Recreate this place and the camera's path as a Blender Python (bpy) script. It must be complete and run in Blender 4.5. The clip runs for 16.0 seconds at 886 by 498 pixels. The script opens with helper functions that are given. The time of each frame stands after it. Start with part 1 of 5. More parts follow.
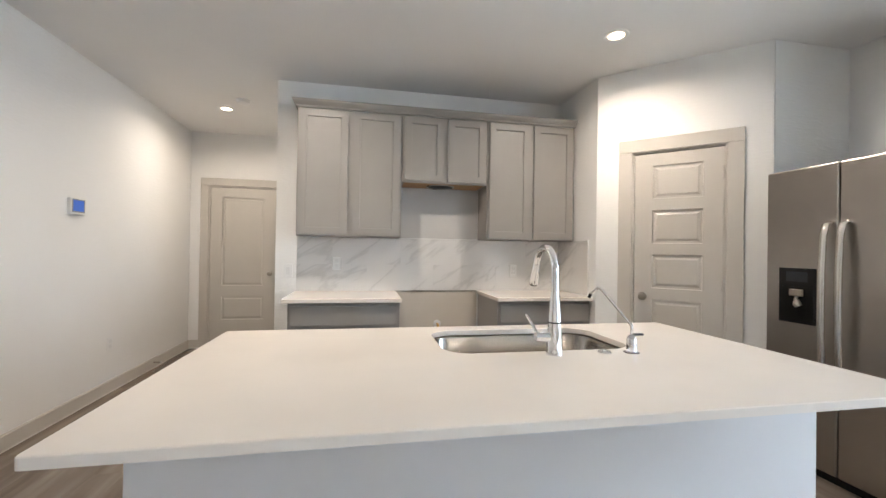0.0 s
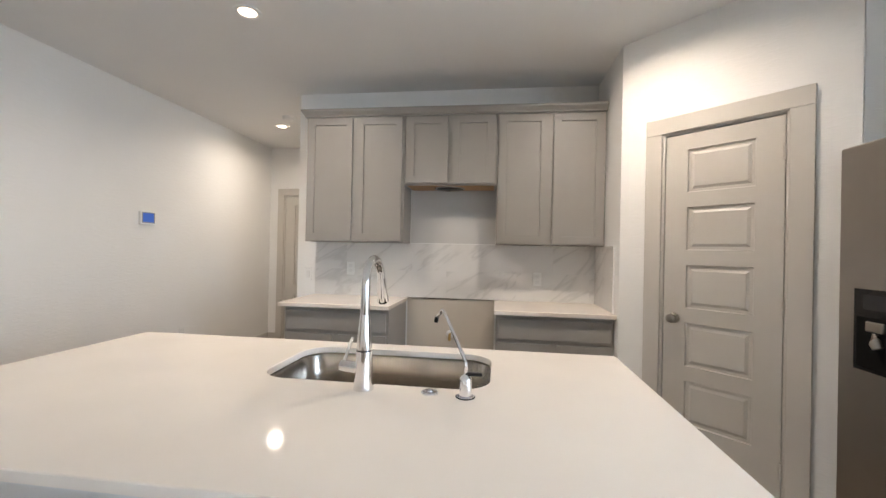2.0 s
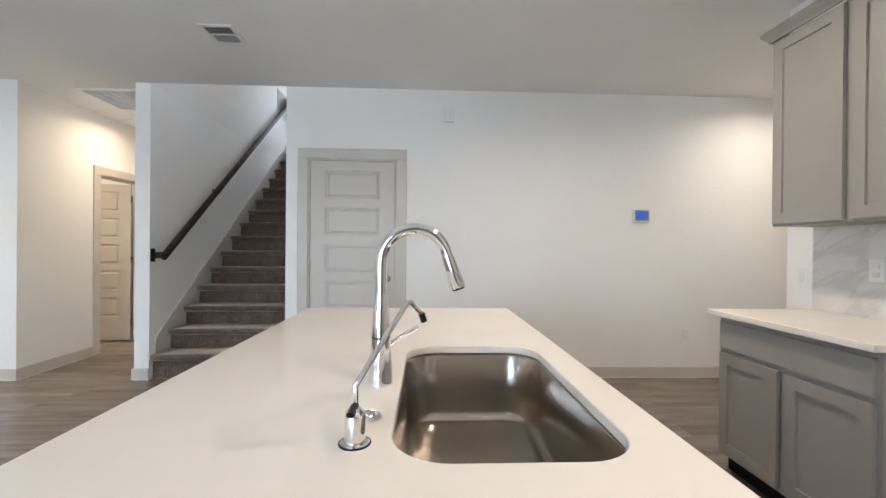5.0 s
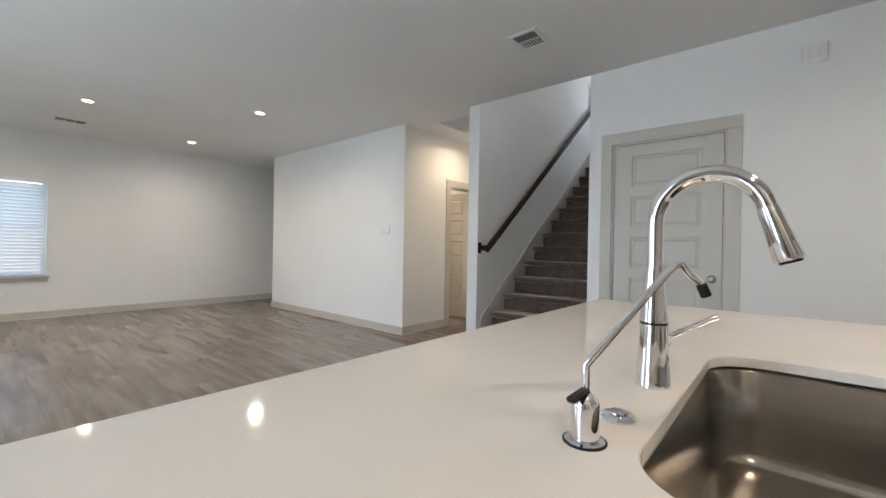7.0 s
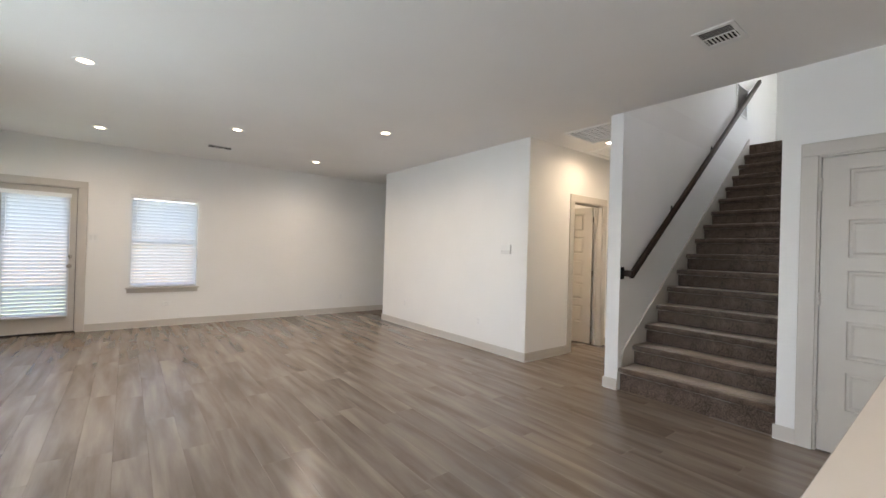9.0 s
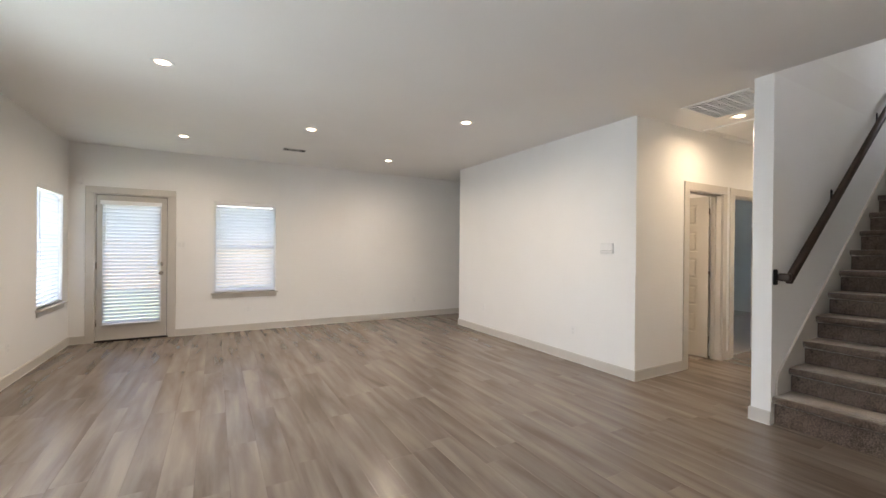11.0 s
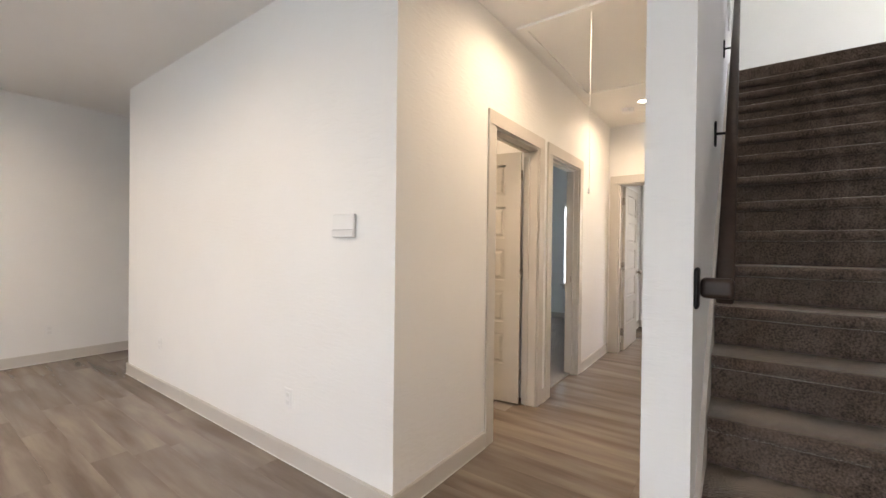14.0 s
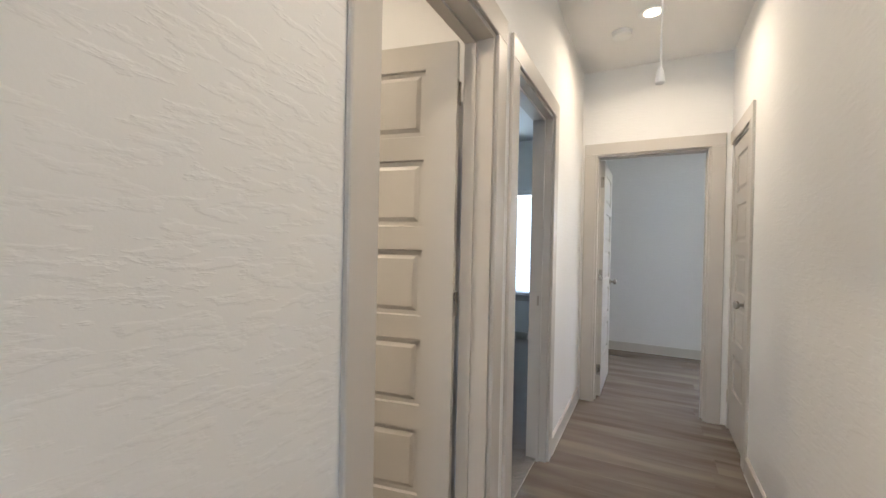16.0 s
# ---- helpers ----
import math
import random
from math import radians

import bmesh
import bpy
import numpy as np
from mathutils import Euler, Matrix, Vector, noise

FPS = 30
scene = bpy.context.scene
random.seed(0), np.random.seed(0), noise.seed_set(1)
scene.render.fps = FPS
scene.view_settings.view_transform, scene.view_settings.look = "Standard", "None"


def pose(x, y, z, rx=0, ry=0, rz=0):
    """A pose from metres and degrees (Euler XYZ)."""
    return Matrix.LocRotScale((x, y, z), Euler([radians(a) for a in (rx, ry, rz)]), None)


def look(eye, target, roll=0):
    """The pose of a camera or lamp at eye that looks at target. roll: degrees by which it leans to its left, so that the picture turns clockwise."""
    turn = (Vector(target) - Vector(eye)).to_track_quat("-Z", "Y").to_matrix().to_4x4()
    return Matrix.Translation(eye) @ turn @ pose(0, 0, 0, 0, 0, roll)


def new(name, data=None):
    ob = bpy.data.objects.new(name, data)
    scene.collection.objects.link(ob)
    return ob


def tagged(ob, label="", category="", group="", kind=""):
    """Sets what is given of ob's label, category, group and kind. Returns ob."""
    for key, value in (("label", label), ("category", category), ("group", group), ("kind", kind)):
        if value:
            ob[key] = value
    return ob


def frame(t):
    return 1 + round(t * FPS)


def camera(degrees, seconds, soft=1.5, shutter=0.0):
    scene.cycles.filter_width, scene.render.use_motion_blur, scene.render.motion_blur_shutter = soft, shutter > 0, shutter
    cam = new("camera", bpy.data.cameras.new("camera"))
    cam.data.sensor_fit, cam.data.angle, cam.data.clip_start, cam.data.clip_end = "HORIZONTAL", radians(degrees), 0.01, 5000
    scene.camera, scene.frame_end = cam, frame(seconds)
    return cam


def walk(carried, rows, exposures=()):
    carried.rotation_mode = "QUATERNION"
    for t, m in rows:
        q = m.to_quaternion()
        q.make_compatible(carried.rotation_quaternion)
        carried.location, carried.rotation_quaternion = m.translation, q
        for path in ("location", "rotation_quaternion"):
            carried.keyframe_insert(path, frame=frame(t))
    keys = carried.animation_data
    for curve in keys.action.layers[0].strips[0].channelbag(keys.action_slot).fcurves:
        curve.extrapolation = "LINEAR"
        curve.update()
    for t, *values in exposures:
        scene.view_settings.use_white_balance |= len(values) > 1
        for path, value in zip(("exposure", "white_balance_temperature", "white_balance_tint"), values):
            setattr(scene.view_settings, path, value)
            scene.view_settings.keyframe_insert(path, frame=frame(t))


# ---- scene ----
cam = camera(95.1, 16.0)
PATH = [
    (0, (0.148, 0.133, 1.279), (0.529, 2.096, 1.291), 0.9),
    (0.5, (0.438, 0.14, 1.309), (0.595, 2.134, 1.318), 0.9),
    (1, (0.726, 0.13, 1.333), (0.719, 2.13, 1.342), 1.0),
    (1.5, (0.98, 0.214, 1.32), (0.848, 2.209, 1.328), 1.2),
    (2, (1.221, 0.321, 1.332), (0.959, 2.304, 1.341), 1.2),
    (2.5, (1.508, 0.494, 1.326), (1.05, 2.441, 1.343), 1.3),
    (3, (1.706, 0.711, 1.344), (0.882, 2.533, 1.345), 1.2),
    (3.5, (1.812, 0.954, 1.364), (0.55, 2.506, 1.363), 1.1),
    (4, (1.936, 1.174, 1.378), (0.271, 2.282, 1.363), 0.7),
    (4.5, (1.95, 1.377, 1.337), (0.045, 1.987, 1.322), 0.5),
    (5, (1.849, 1.615, 1.252), (-0.149, 1.698, 1.246), 0.5),
    (5.2, (1.821, 1.701, 1.222), (-0.176, 1.577, 1.221), 0.1),
    (7.3, (1.664, 1.69, 1.163), (0.222, 0.304, 1.159), 1.4),
    (7.5, (1.665, 1.604, 1.166), (0.268, 0.173, 1.17), 1.6),
    (8, (1.745, 1.435, 1.227), (0.421, -0.064, 1.231), 1.7),
    (8.5, (1.824, 1.314, 1.293), (0.549, -0.227, 1.298), 1.7),
    (9, (1.84, 1.132, 1.328), (0.608, -0.444, 1.338), 1.7),
    (9.5, (1.856, 0.997, 1.356), (0.689, -0.627, 1.365), 1.7),
    (10, (1.922, 0.839, 1.373), (0.836, -0.84, 1.379), 1.5),
    (10.2, (1.939, 0.774, 1.372), (0.898, -0.933, 1.378), 1.4),
    (12.5, (0.743, 0.048, 1.286), (-0.21, -1.71, 1.276), 0.2),
    (13, (0.27, -0.211, 1.238), (-0.961, -1.788, 1.225), 0.4),
    (13.5, (-0.183, -0.494, 1.277), (-1.623, -1.881, 1.258), 0.7),
    (14, (-0.633, -0.853, 1.276), (-2.253, -2.027, 1.262), 0.7),
    (14.5, (-1.044, -1.116, 1.262), (-2.766, -2.134, 1.249), 1.1),
    (15, (-1.484, -1.334, 1.226), (-3.264, -2.247, 1.218), 1.2),
    (15.5, (-1.902, -1.512, 1.25), (-3.703, -2.381, 1.237), 1.0),
    (16, (-2.273, -1.617, 1.274), (-4.055, -2.524, 1.261), 1.2),
]
walk(cam, [(t, look(eye, target, roll)) for t, eye, target, roll in PATH], exposures=[(0, 3.64, 6450, 12), (1.0, 3.54, 6550, 13), (3.2, 3.46, 6600, 13), (4.0, 3.58, 6450, 12), (5.2, 3.5, 6400, 12), (7.4, 3.13, 6550, 11), (8.6, 3.26, 6850, 14), (10.2, 3.34, 7000, 14), (12.4, 3.3, 7200, 17), (13.7, 3.54, 7150, 17), (15, 3.32, 7000, 16), (15.5, 3.32, 6600, 14), (16, 3.34, 6000, 11)])

# ---- world, sun, exposure ----
world = bpy.data.worlds.new("sky_world")
scene.world = world
world.use_nodes = True
wn = world.node_tree
wn.nodes.clear()
sky = wn.nodes.new("ShaderNodeTexSky")
sky.sky_type, sky.sun_disc = "NISHITA", False
sky.sun_elevation, sky.sun_rotation = radians(52), radians(0)
bg = wn.nodes.new("ShaderNodeBackground")
bg.inputs["Strength"].default_value = 0.125
wout = wn.nodes.new("ShaderNodeOutputWorld")
wn.links.new(sky.outputs[0], bg.inputs[0])
wn.links.new(bg.outputs[0], wout.inputs[0])
sun = new("sun", bpy.data.lights.new("sun", "SUN"))
sun.data.energy, sun.data.angle, sun.data.color = 4.0, radians(0.5), (1.0, 0.95, 0.88)
sun.matrix_world = look((0.0, 32.0, 41.0), (0, 0, 0))
scene.view_settings.exposure = 3.4

CEIL = 2.76


# ---- materials ----
def material(name, colour, rough=0.5, metal=0.0, scale=6.0, spread=0.06, bump=0.0, bump_scale=200.0, fine=0.0, spec=0.5):
    """A painted or plain surface: base colour with slow mottling and fine grain, and a relief."""
    m = bpy.data.materials.new(name)
    m.use_nodes = True
    t = m.node_tree
    b = t.nodes["Principled BSDF"]
    b.inputs["Roughness"].default_value = rough
    b.inputs["Metallic"].default_value = metal
    b.inputs["Specular IOR Level"].default_value = spec
    co = t.nodes.new("ShaderNodeTexCoord")
    n = t.nodes.new("ShaderNodeTexNoise")
    n.inputs["Scale"].default_value, n.inputs["Detail"].default_value = scale, 5
    t.links.new(co.outputs["Object"], n.inputs["Vector"])
    r = t.nodes.new("ShaderNodeValToRGB")
    r.color_ramp.elements[0].position, r.color_ramp.elements[1].position = 0.3, 0.7
    r.color_ramp.elements[0].color = (*[c * (1 - spread) for c in colour], 1)
    r.color_ramp.elements[1].color = (*[min(1, c * (1 + spread)) for c in colour], 1)
    t.links.new(n.outputs[0], r.inputs[0])
    t.links.new(r.outputs[0], b.inputs["Base Color"])
    rr = t.nodes.new("ShaderNodeMapRange")
    rr.inputs["To Min"].default_value, rr.inputs["To Max"].default_value = max(0.02, rough - 0.06), min(1, rough + 0.06)
    t.links.new(n.outputs[0], rr.inputs["Value"])
    t.links.new(rr.outputs[0], b.inputs["Roughness"])
    if bump:
        f = t.nodes.new("ShaderNodeTexNoise")
        f.inputs["Scale"].default_value, f.inputs["Detail"].default_value = bump_scale, 3
        t.links.new(co.outputs["Object"], f.inputs["Vector"])
        bp = t.nodes.new("ShaderNodeBump")
        bp.inputs["Strength"].default_value, bp.inputs["Distance"].default_value = bump, 0.004
        t.links.new(f.outputs[0], bp.inputs["Height"])
        t.links.new(bp.outputs[0], b.inputs["Normal"])
    return m


def wall_paint():
    """Matt white paint over a knocked-down plaster texture: low flat ridges a few centimetres long."""
    m = material("wall_paint", (0.82, 0.815, 0.80), 0.72, scale=1.3, spread=0.02, spec=0.3)
    t = m.node_tree
    b = t.nodes["Principled BSDF"]
    co = t.nodes.new("ShaderNodeTexCoord")
    mp = t.nodes.new("ShaderNodeMapping")
    mp.inputs["Scale"].default_value = (1, 1, 3.4)
    t.links.new(co.outputs["Object"], mp.inputs["Vector"])
    n1 = t.nodes.new("ShaderNodeTexNoise")
    n1.inputs["Scale"].default_value, n1.inputs["Detail"].default_value, n1.inputs["Distortion"].default_value = 17, 4, 0.15
    t.links.new(mp.outputs[0], n1.inputs["Vector"])
    r = t.nodes.new("ShaderNodeValToRGB")
    r.color_ramp.elements[0].position, r.color_ramp.elements[1].position = 0.50, 0.61
    t.links.new(n1.outputs[0], r.inputs[0])
    n2 = t.nodes.new("ShaderNodeTexNoise")
    n2.inputs["Scale"].default_value, n2.inputs["Detail"].default_value = 260, 2
    t.links.new(co.outputs["Object"], n2.inputs["Vector"])
    mx = t.nodes.new("ShaderNodeMath")
    mx.operation, mx.inputs[1].default_value = "MULTIPLY_ADD", 0.12
    t.links.new(n2.outputs[0], mx.inputs[0])
    t.links.new(r.outputs[0], mx.inputs[2])
    bp = t.nodes.new("ShaderNodeBump")
    bp.inputs["Strength"].default_value, bp.inputs["Distance"].default_value = 0.17, 0.004
    t.links.new(mx.outputs[0], bp.inputs["Height"])
    t.links.new(bp.outputs[0], b.inputs["Normal"])
    return m


def wood_planks():
    """Grey-brown vinyl planks: long grain along y, a tone of its own for each plank."""
    m = bpy.data.materials.new("vinyl_plank")
    m.use_nodes = True
    t = m.node_tree
    b = t.nodes["Principled BSDF"]
    co = t.nodes.new("ShaderNodeTexCoord")
    info = t.nodes.new("ShaderNodeObjectInfo")
    geo = t.nodes.new("ShaderNodeNewGeometry")
    add = t.nodes.new("ShaderNodeMath")
    add.operation = "ADD"
    t.links.new(info.outputs["Random"], add.inputs[0])
    t.links.new(geo.outputs["Random Per Island"], add.inputs[1])
    fr = t.nodes.new("ShaderNodeMath")
    fr.operation = "FRACT"
    t.links.new(add.outputs[0], fr.inputs[0])
    sh = t.nodes.new("ShaderNodeCombineXYZ")
    mul = t.nodes.new("ShaderNodeMath")
    mul.operation, mul.inputs[1].default_value = "MULTIPLY", 37.0
    t.links.new(fr.outputs[0], mul.inputs[0])
    t.links.new(mul.outputs[0], sh.inputs[0])
    t.links.new(mul.outputs[0], sh.inputs[1])
    va = t.nodes.new("ShaderNodeVectorMath")
    t.links.new(co.outputs["Object"], va.inputs[0])
    t.links.new(sh.outputs[0], va.inputs[1])
    mp = t.nodes.new("ShaderNodeMapping")
    mp.inputs["Scale"].default_value = (8.5, 1.0, 1)
    t.links.new(va.outputs[0], mp.inputs["Vector"])
    n = t.nodes.new("ShaderNodeTexNoise")
    n.inputs["Scale"].default_value, n.inputs["Detail"].default_value, n.inputs["Distortion"].default_value = 1.0, 6, 0.3
    t.links.new(mp.outputs[0], n.inputs["Vector"])
    mp2 = t.nodes.new("ShaderNodeMapping")
    mp2.inputs["Scale"].default_value = (160, 4, 1)
    t.links.new(va.outputs[0], mp2.inputs["Vector"])
    n2 = t.nodes.new("ShaderNodeTexNoise")
    n2.inputs["Scale"].default_value, n2.inputs["Detail"].default_value = 1.0, 3
    t.links.new(mp2.outputs[0], n2.inputs["Vector"])
    r = t.nodes.new("ShaderNodeValToRGB")
    r.color_ramp.elements[0].position, r.color_ramp.elements[1].position = 0.32, 0.68
    r.color_ramp.elements[0].color = (0.128, 0.099, 0.078, 1)
    r.color_ramp.elements[1].color = (0.252, 0.207, 0.169, 1)
    t.links.new(n.outputs[0], r.inputs[0])
    tone = t.nodes.new("ShaderNodeMapRange")
    tone.inputs["To Min"].default_value, tone.inputs["To Max"].default_value = 0.90, 1.09
    t.links.new(fr.outputs[0], tone.inputs["Value"])
    g = t.nodes.new("ShaderNodeMapRange")
    g.inputs["To Min"].default_value, g.inputs["To Max"].default_value = 0.93, 1.06
    t.links.new(n2.outputs[0], g.inputs["Value"])
    tg = t.nodes.new("ShaderNodeMath")
    tg.operation = "MULTIPLY"
    t.links.new(tone.outputs[0], tg.inputs[0])
    t.links.new(g.outputs[0], tg.inputs[1])
    vm = t.nodes.new("ShaderNodeVectorMath")
    vm.operation = "SCALE"
    t.links.new(r.outputs[0], vm.inputs[0])
    t.links.new(tg.outputs[0], vm.inputs["Scale"])
    t.links.new(vm.outputs[0], b.inputs["Base Color"])
    ro = t.nodes.new("ShaderNodeMapRange")
    ro.inputs["To Min"].default_value, ro.inputs["To Max"].default_value = 0.23, 0.26
    t.links.new(n.outputs[0], ro.inputs["Value"])
    t.links.new(ro.outputs[0], b.inputs["Roughness"])
    bp = t.nodes.new("ShaderNodeBump")
    bp.inputs["Strength"].default_value, bp.inputs["Distance"].default_value = 0.03, 0.001
    t.links.new(n2.outputs[0], bp.inputs["Height"])
    t.links.new(bp.outputs[0], b.inputs["Normal"])
    return m


def marble():
    """White glazed tile with soft grey diagonal veins."""
    m = bpy.data.materials.new("marble_tile")
    m.use_nodes = True
    t = m.node_tree
    b = t.nodes["Principled BSDF"]
    co = t.nodes.new("ShaderNodeTexCoord")
    mp = t.nodes.new("ShaderNodeMapping")
    mp.inputs["Scale"].default_value = (0.75, 1.0, 3.6)
    turn = t.nodes.new("ShaderNodeMapping")
    turn.inputs["Rotation"].default_value = (0, radians(38), 0)
    shift = t.nodes.new("ShaderNodeObjectInfo")
    t.links.new(co.outputs["Object"], turn.inputs["Vector"])
    t.links.new(turn.outputs[0], mp.inputs["Vector"])
    t.links.new(shift.outputs["Location"], mp.inputs["Location"])
    n = t.nodes.new("ShaderNodeTexNoise")
    n.inputs["Scale"].default_value, n.inputs["Detail"].default_value, n.inputs["Distortion"].default_value = 1.0, 6, 0.6
    t.links.new(mp.outputs[0], n.inputs["Vector"])
    r = t.nodes.new("ShaderNodeValToRGB")
    e = r.color_ramp.elements
    e[0].position, e[0].color = 0.0, (0.71, 0.70, 0.69, 1)
    e[1].position, e[1].color = 1.0, (0.72, 0.715, 0.705, 1)
    for p, c in ((0.40, 0.72), (0.47, 0.70), (0.50, 0.60), (0.525, 0.70), (0.60, 0.72)):
        x = e.new(p)
        x.color = (c, c * 0.985, c * 0.965, 1)
    t.links.new(n.outputs[0], r.inputs[0])
    t.links.new(r.outputs[0], b.inputs["Base Color"])
    b.inputs["Roughness"].default_value = 0.16
    return m


def carpet(name, dark, light):
    m = bpy.data.materials.new(name)
    m.use_nodes = True
    t = m.node_tree
    b = t.nodes["Principled BSDF"]
    b.inputs["Roughness"].default_value = 1.0
    b.inputs["Specular IOR Level"].default_value = 0.1
    b.inputs["Sheen Weight"].default_value = 1.0
    b.inputs["Sheen Tint"].default_value = (0.96, 0.86, 0.77, 1)
    b.inputs["Sheen Roughness"].default_value = 0.32
    co = t.nodes.new("ShaderNodeTexCoord")
    n = t.nodes.new("ShaderNodeTexNoise")
    n.inputs["Scale"].default_value, n.inputs["Detail"].default_value = 120, 4
    n2 = t.nodes.new("ShaderNodeTexNoise")
    n2.inputs["Scale"].default_value, n2.inputs["Detail"].default_value = 14, 4
    t.links.new(co.outputs["Object"], n.inputs["Vector"])
    t.links.new(co.outputs["Object"], n2.inputs["Vector"])
    mx = t.nodes.new("ShaderNodeMath")
    mx.operation, mx.inputs[1].default_value = "MULTIPLY_ADD", 0.35
    ad = t.nodes.new("ShaderNodeMath")
    ad.operation, ad.inputs[1].default_value = "MULTIPLY", 0.65
    t.links.new(n.outputs[0], ad.inputs[0])
    t.links.new(n2.outputs[0], mx.inputs[0])
    t.links.new(ad.outputs[0], mx.inputs[2])
    r = t.nodes.new("ShaderNodeValToRGB")
    r.color_ramp.elements[0].position, r.color_ramp.elements[1].position = 0.36, 0.64
    r.color_ramp.elements[0].color, r.color_ramp.elements[1].color = (*dark, 1), (*light, 1)
    t.links.new(mx.outputs[0], r.inputs[0])
    t.links.new(r.outputs[0], b.inputs["Base Color"])
    bp = t.nodes.new("ShaderNodeBump")
    bp.inputs["Strength"].default_value, bp.inputs["Distance"].default_value = 0.9, 0.008
    t.links.new(mx.outputs[0], bp.inputs["Height"])
    t.links.new(bp.outputs[0], b.inputs["Normal"])
    return m


def brushed(name, colour, rough, axis, depth=0.25):
    """Brushed steel with fine streaks along one axis."""
    m = material(name, colour, rough, 1.0, spread=0.03)
    t = m.node_tree
    b = t.nodes["Principled BSDF"]
    t.links.remove(b.inputs["Roughness"].links[0])
    co = t.nodes.new("ShaderNodeTexCoord")
    mp = t.nodes.new("ShaderNodeMapping")
    s = [420, 420, 420]
    s[axis] = 3
    mp.inputs["Scale"].default_value = s
    t.links.new(co.outputs["Object"], mp.inputs["Vector"])
    n = t.nodes.new("ShaderNodeTexNoise")
    n.inputs["Scale"].default_value = 1
    t.links.new(mp.outputs[0], n.inputs["Vector"])
    bp = t.nodes.new("ShaderNodeBump")
    bp.inputs["Strength"].default_value, bp.inputs["Distance"].default_value = depth, 0.0006
    t.links.new(n.outputs[0], bp.inputs["Height"])
    t.links.new(bp.outputs[0], b.inputs["Normal"])
    return m


def glowing(name, colour, strength):
    m = bpy.data.materials.new(name)
    m.use_nodes = True
    b = m.node_tree.nodes["Principled BSDF"]
    b.inputs["Base Color"].default_value = (*colour, 1)
    b.inputs["Emission Color"].default_value = (*colour, 1)
    b.inputs["Emission Strength"].default_value = strength
    return m


def lamp_lens():
    """A frosted lamp lens: brightest over the diodes, warmer and dimmer towards its rim."""
    m = bpy.data.materials.new("lamp_lens")
    m.use_nodes = True
    t = m.node_tree
    b = t.nodes["Principled BSDF"]
    co = t.nodes.new("ShaderNodeTexCoord")
    flat = t.nodes.new("ShaderNodeVectorMath")
    flat.operation = "LENGTH"
    t.links.new(co.outputs["Object"], flat.inputs[0])
    far = t.nodes.new("ShaderNodeMapRange")
    far.inputs["From Min"].default_value, far.inputs["From Max"].default_value = 0.022, 0.056
    t.links.new(flat.outputs["Value"], far.inputs["Value"])
    tint = t.nodes.new("ShaderNodeValToRGB")
    tint.color_ramp.elements[0].color, tint.color_ramp.elements[1].color = (1.0, 0.90, 0.76, 1), (1.0, 0.74, 0.46, 1)
    t.links.new(far.outputs[0], tint.inputs[0])
    power = t.nodes.new("ShaderNodeMapRange")
    power.inputs["To Min"].default_value, power.inputs["To Max"].default_value = 2.5, 0.10
    t.links.new(far.outputs[0], power.inputs["Value"])
    t.links.new(tint.outputs[0], b.inputs["Emission Color"])
    t.links.new(power.outputs[0], b.inputs["Emission Strength"])
    return m


def glass_pane():
    m = bpy.data.materials.new("window_glass")
    m.use_nodes = True
    b = m.node_tree.nodes["Principled BSDF"]
    b.inputs["Base Color"].default_value = (0.96, 0.98, 0.98, 1)
    b.inputs["Transmission Weight"].default_value = 1.0
    b.inputs["Roughness"].default_value = 0.0
    b.inputs["IOR"].default_value = 1.05
    return m


def slat_plastic():
    """Thin white slats that let some light through."""
    m = bpy.data.materials.new("blind_slat_white")
    m.use_nodes = True
    t = m.node_tree
    b = t.nodes["Principled BSDF"]
    b.inputs["Base Color"].default_value = (0.85, 0.86, 0.86, 1)
    b.inputs["Roughness"].default_value = 0.5
    tr = t.nodes.new("ShaderNodeBsdfTranslucent")
    tr.inputs[0].default_value = (0.84, 0.86, 0.9, 1)
    mx = t.nodes.new("ShaderNodeMixShader")
    mx.inputs[0].default_value = 0.56
    t.links.new(b.outputs[0], mx.inputs[1])
    t.links.new(tr.outputs[0], mx.inputs[2])
    t.links.new(mx.outputs[0], t.nodes["Material Output"].inputs[0])
    return m


WALL = wall_paint()
CEILP = material("ceiling_paint", (0.80, 0.79, 0.775), 0.85, scale=1.1, spread=0.02, bump=0.12, bump_scale=60, spec=0.2)
CAULK = material("caulk_bead", (0.72, 0.70, 0.67), 0.6, spread=0.02)
TRIM = material("greige_trim", (0.555, 0.52, 0.475), 0.42, scale=3, spread=0.03, bump=0.03, bump_scale=90)
DOORP = material("greige_door", (0.535, 0.505, 0.46), 0.40, scale=3, spread=0.025, bump=0.04, bump_scale=120)
CAB = material("grey_cabinet_paint", (0.305, 0.288, 0.268), 0.40, scale=4, spread=0.03, bump=0.03, bump_scale=110)
QUARTZ = material("cream_quartz", (0.80, 0.740, 0.672), 0.08, scale=3.5, spread=0.025, spec=0.11)
PANELP = material("island_panel_paint", (0.66, 0.66, 0.66), 0.6, scale=2, spread=0.03, bump=0.06, bump_scale=70)
PLANK = wood_planks()
MARBLE = marble()
TILEBED = material("tile_joint", (0.66, 0.655, 0.645), 0.6, spread=0.03)
GROUT = material("joint_grey", (0.20, 0.17, 0.15), 0.9, spread=0.05)
CARPET = carpet("brown_carpet", (0.048, 0.033, 0.026), (0.190, 0.139, 0.110))
CARPET_B = carpet("grey_carpet", (0.16, 0.15, 0.145), (0.32, 0.30, 0.29))
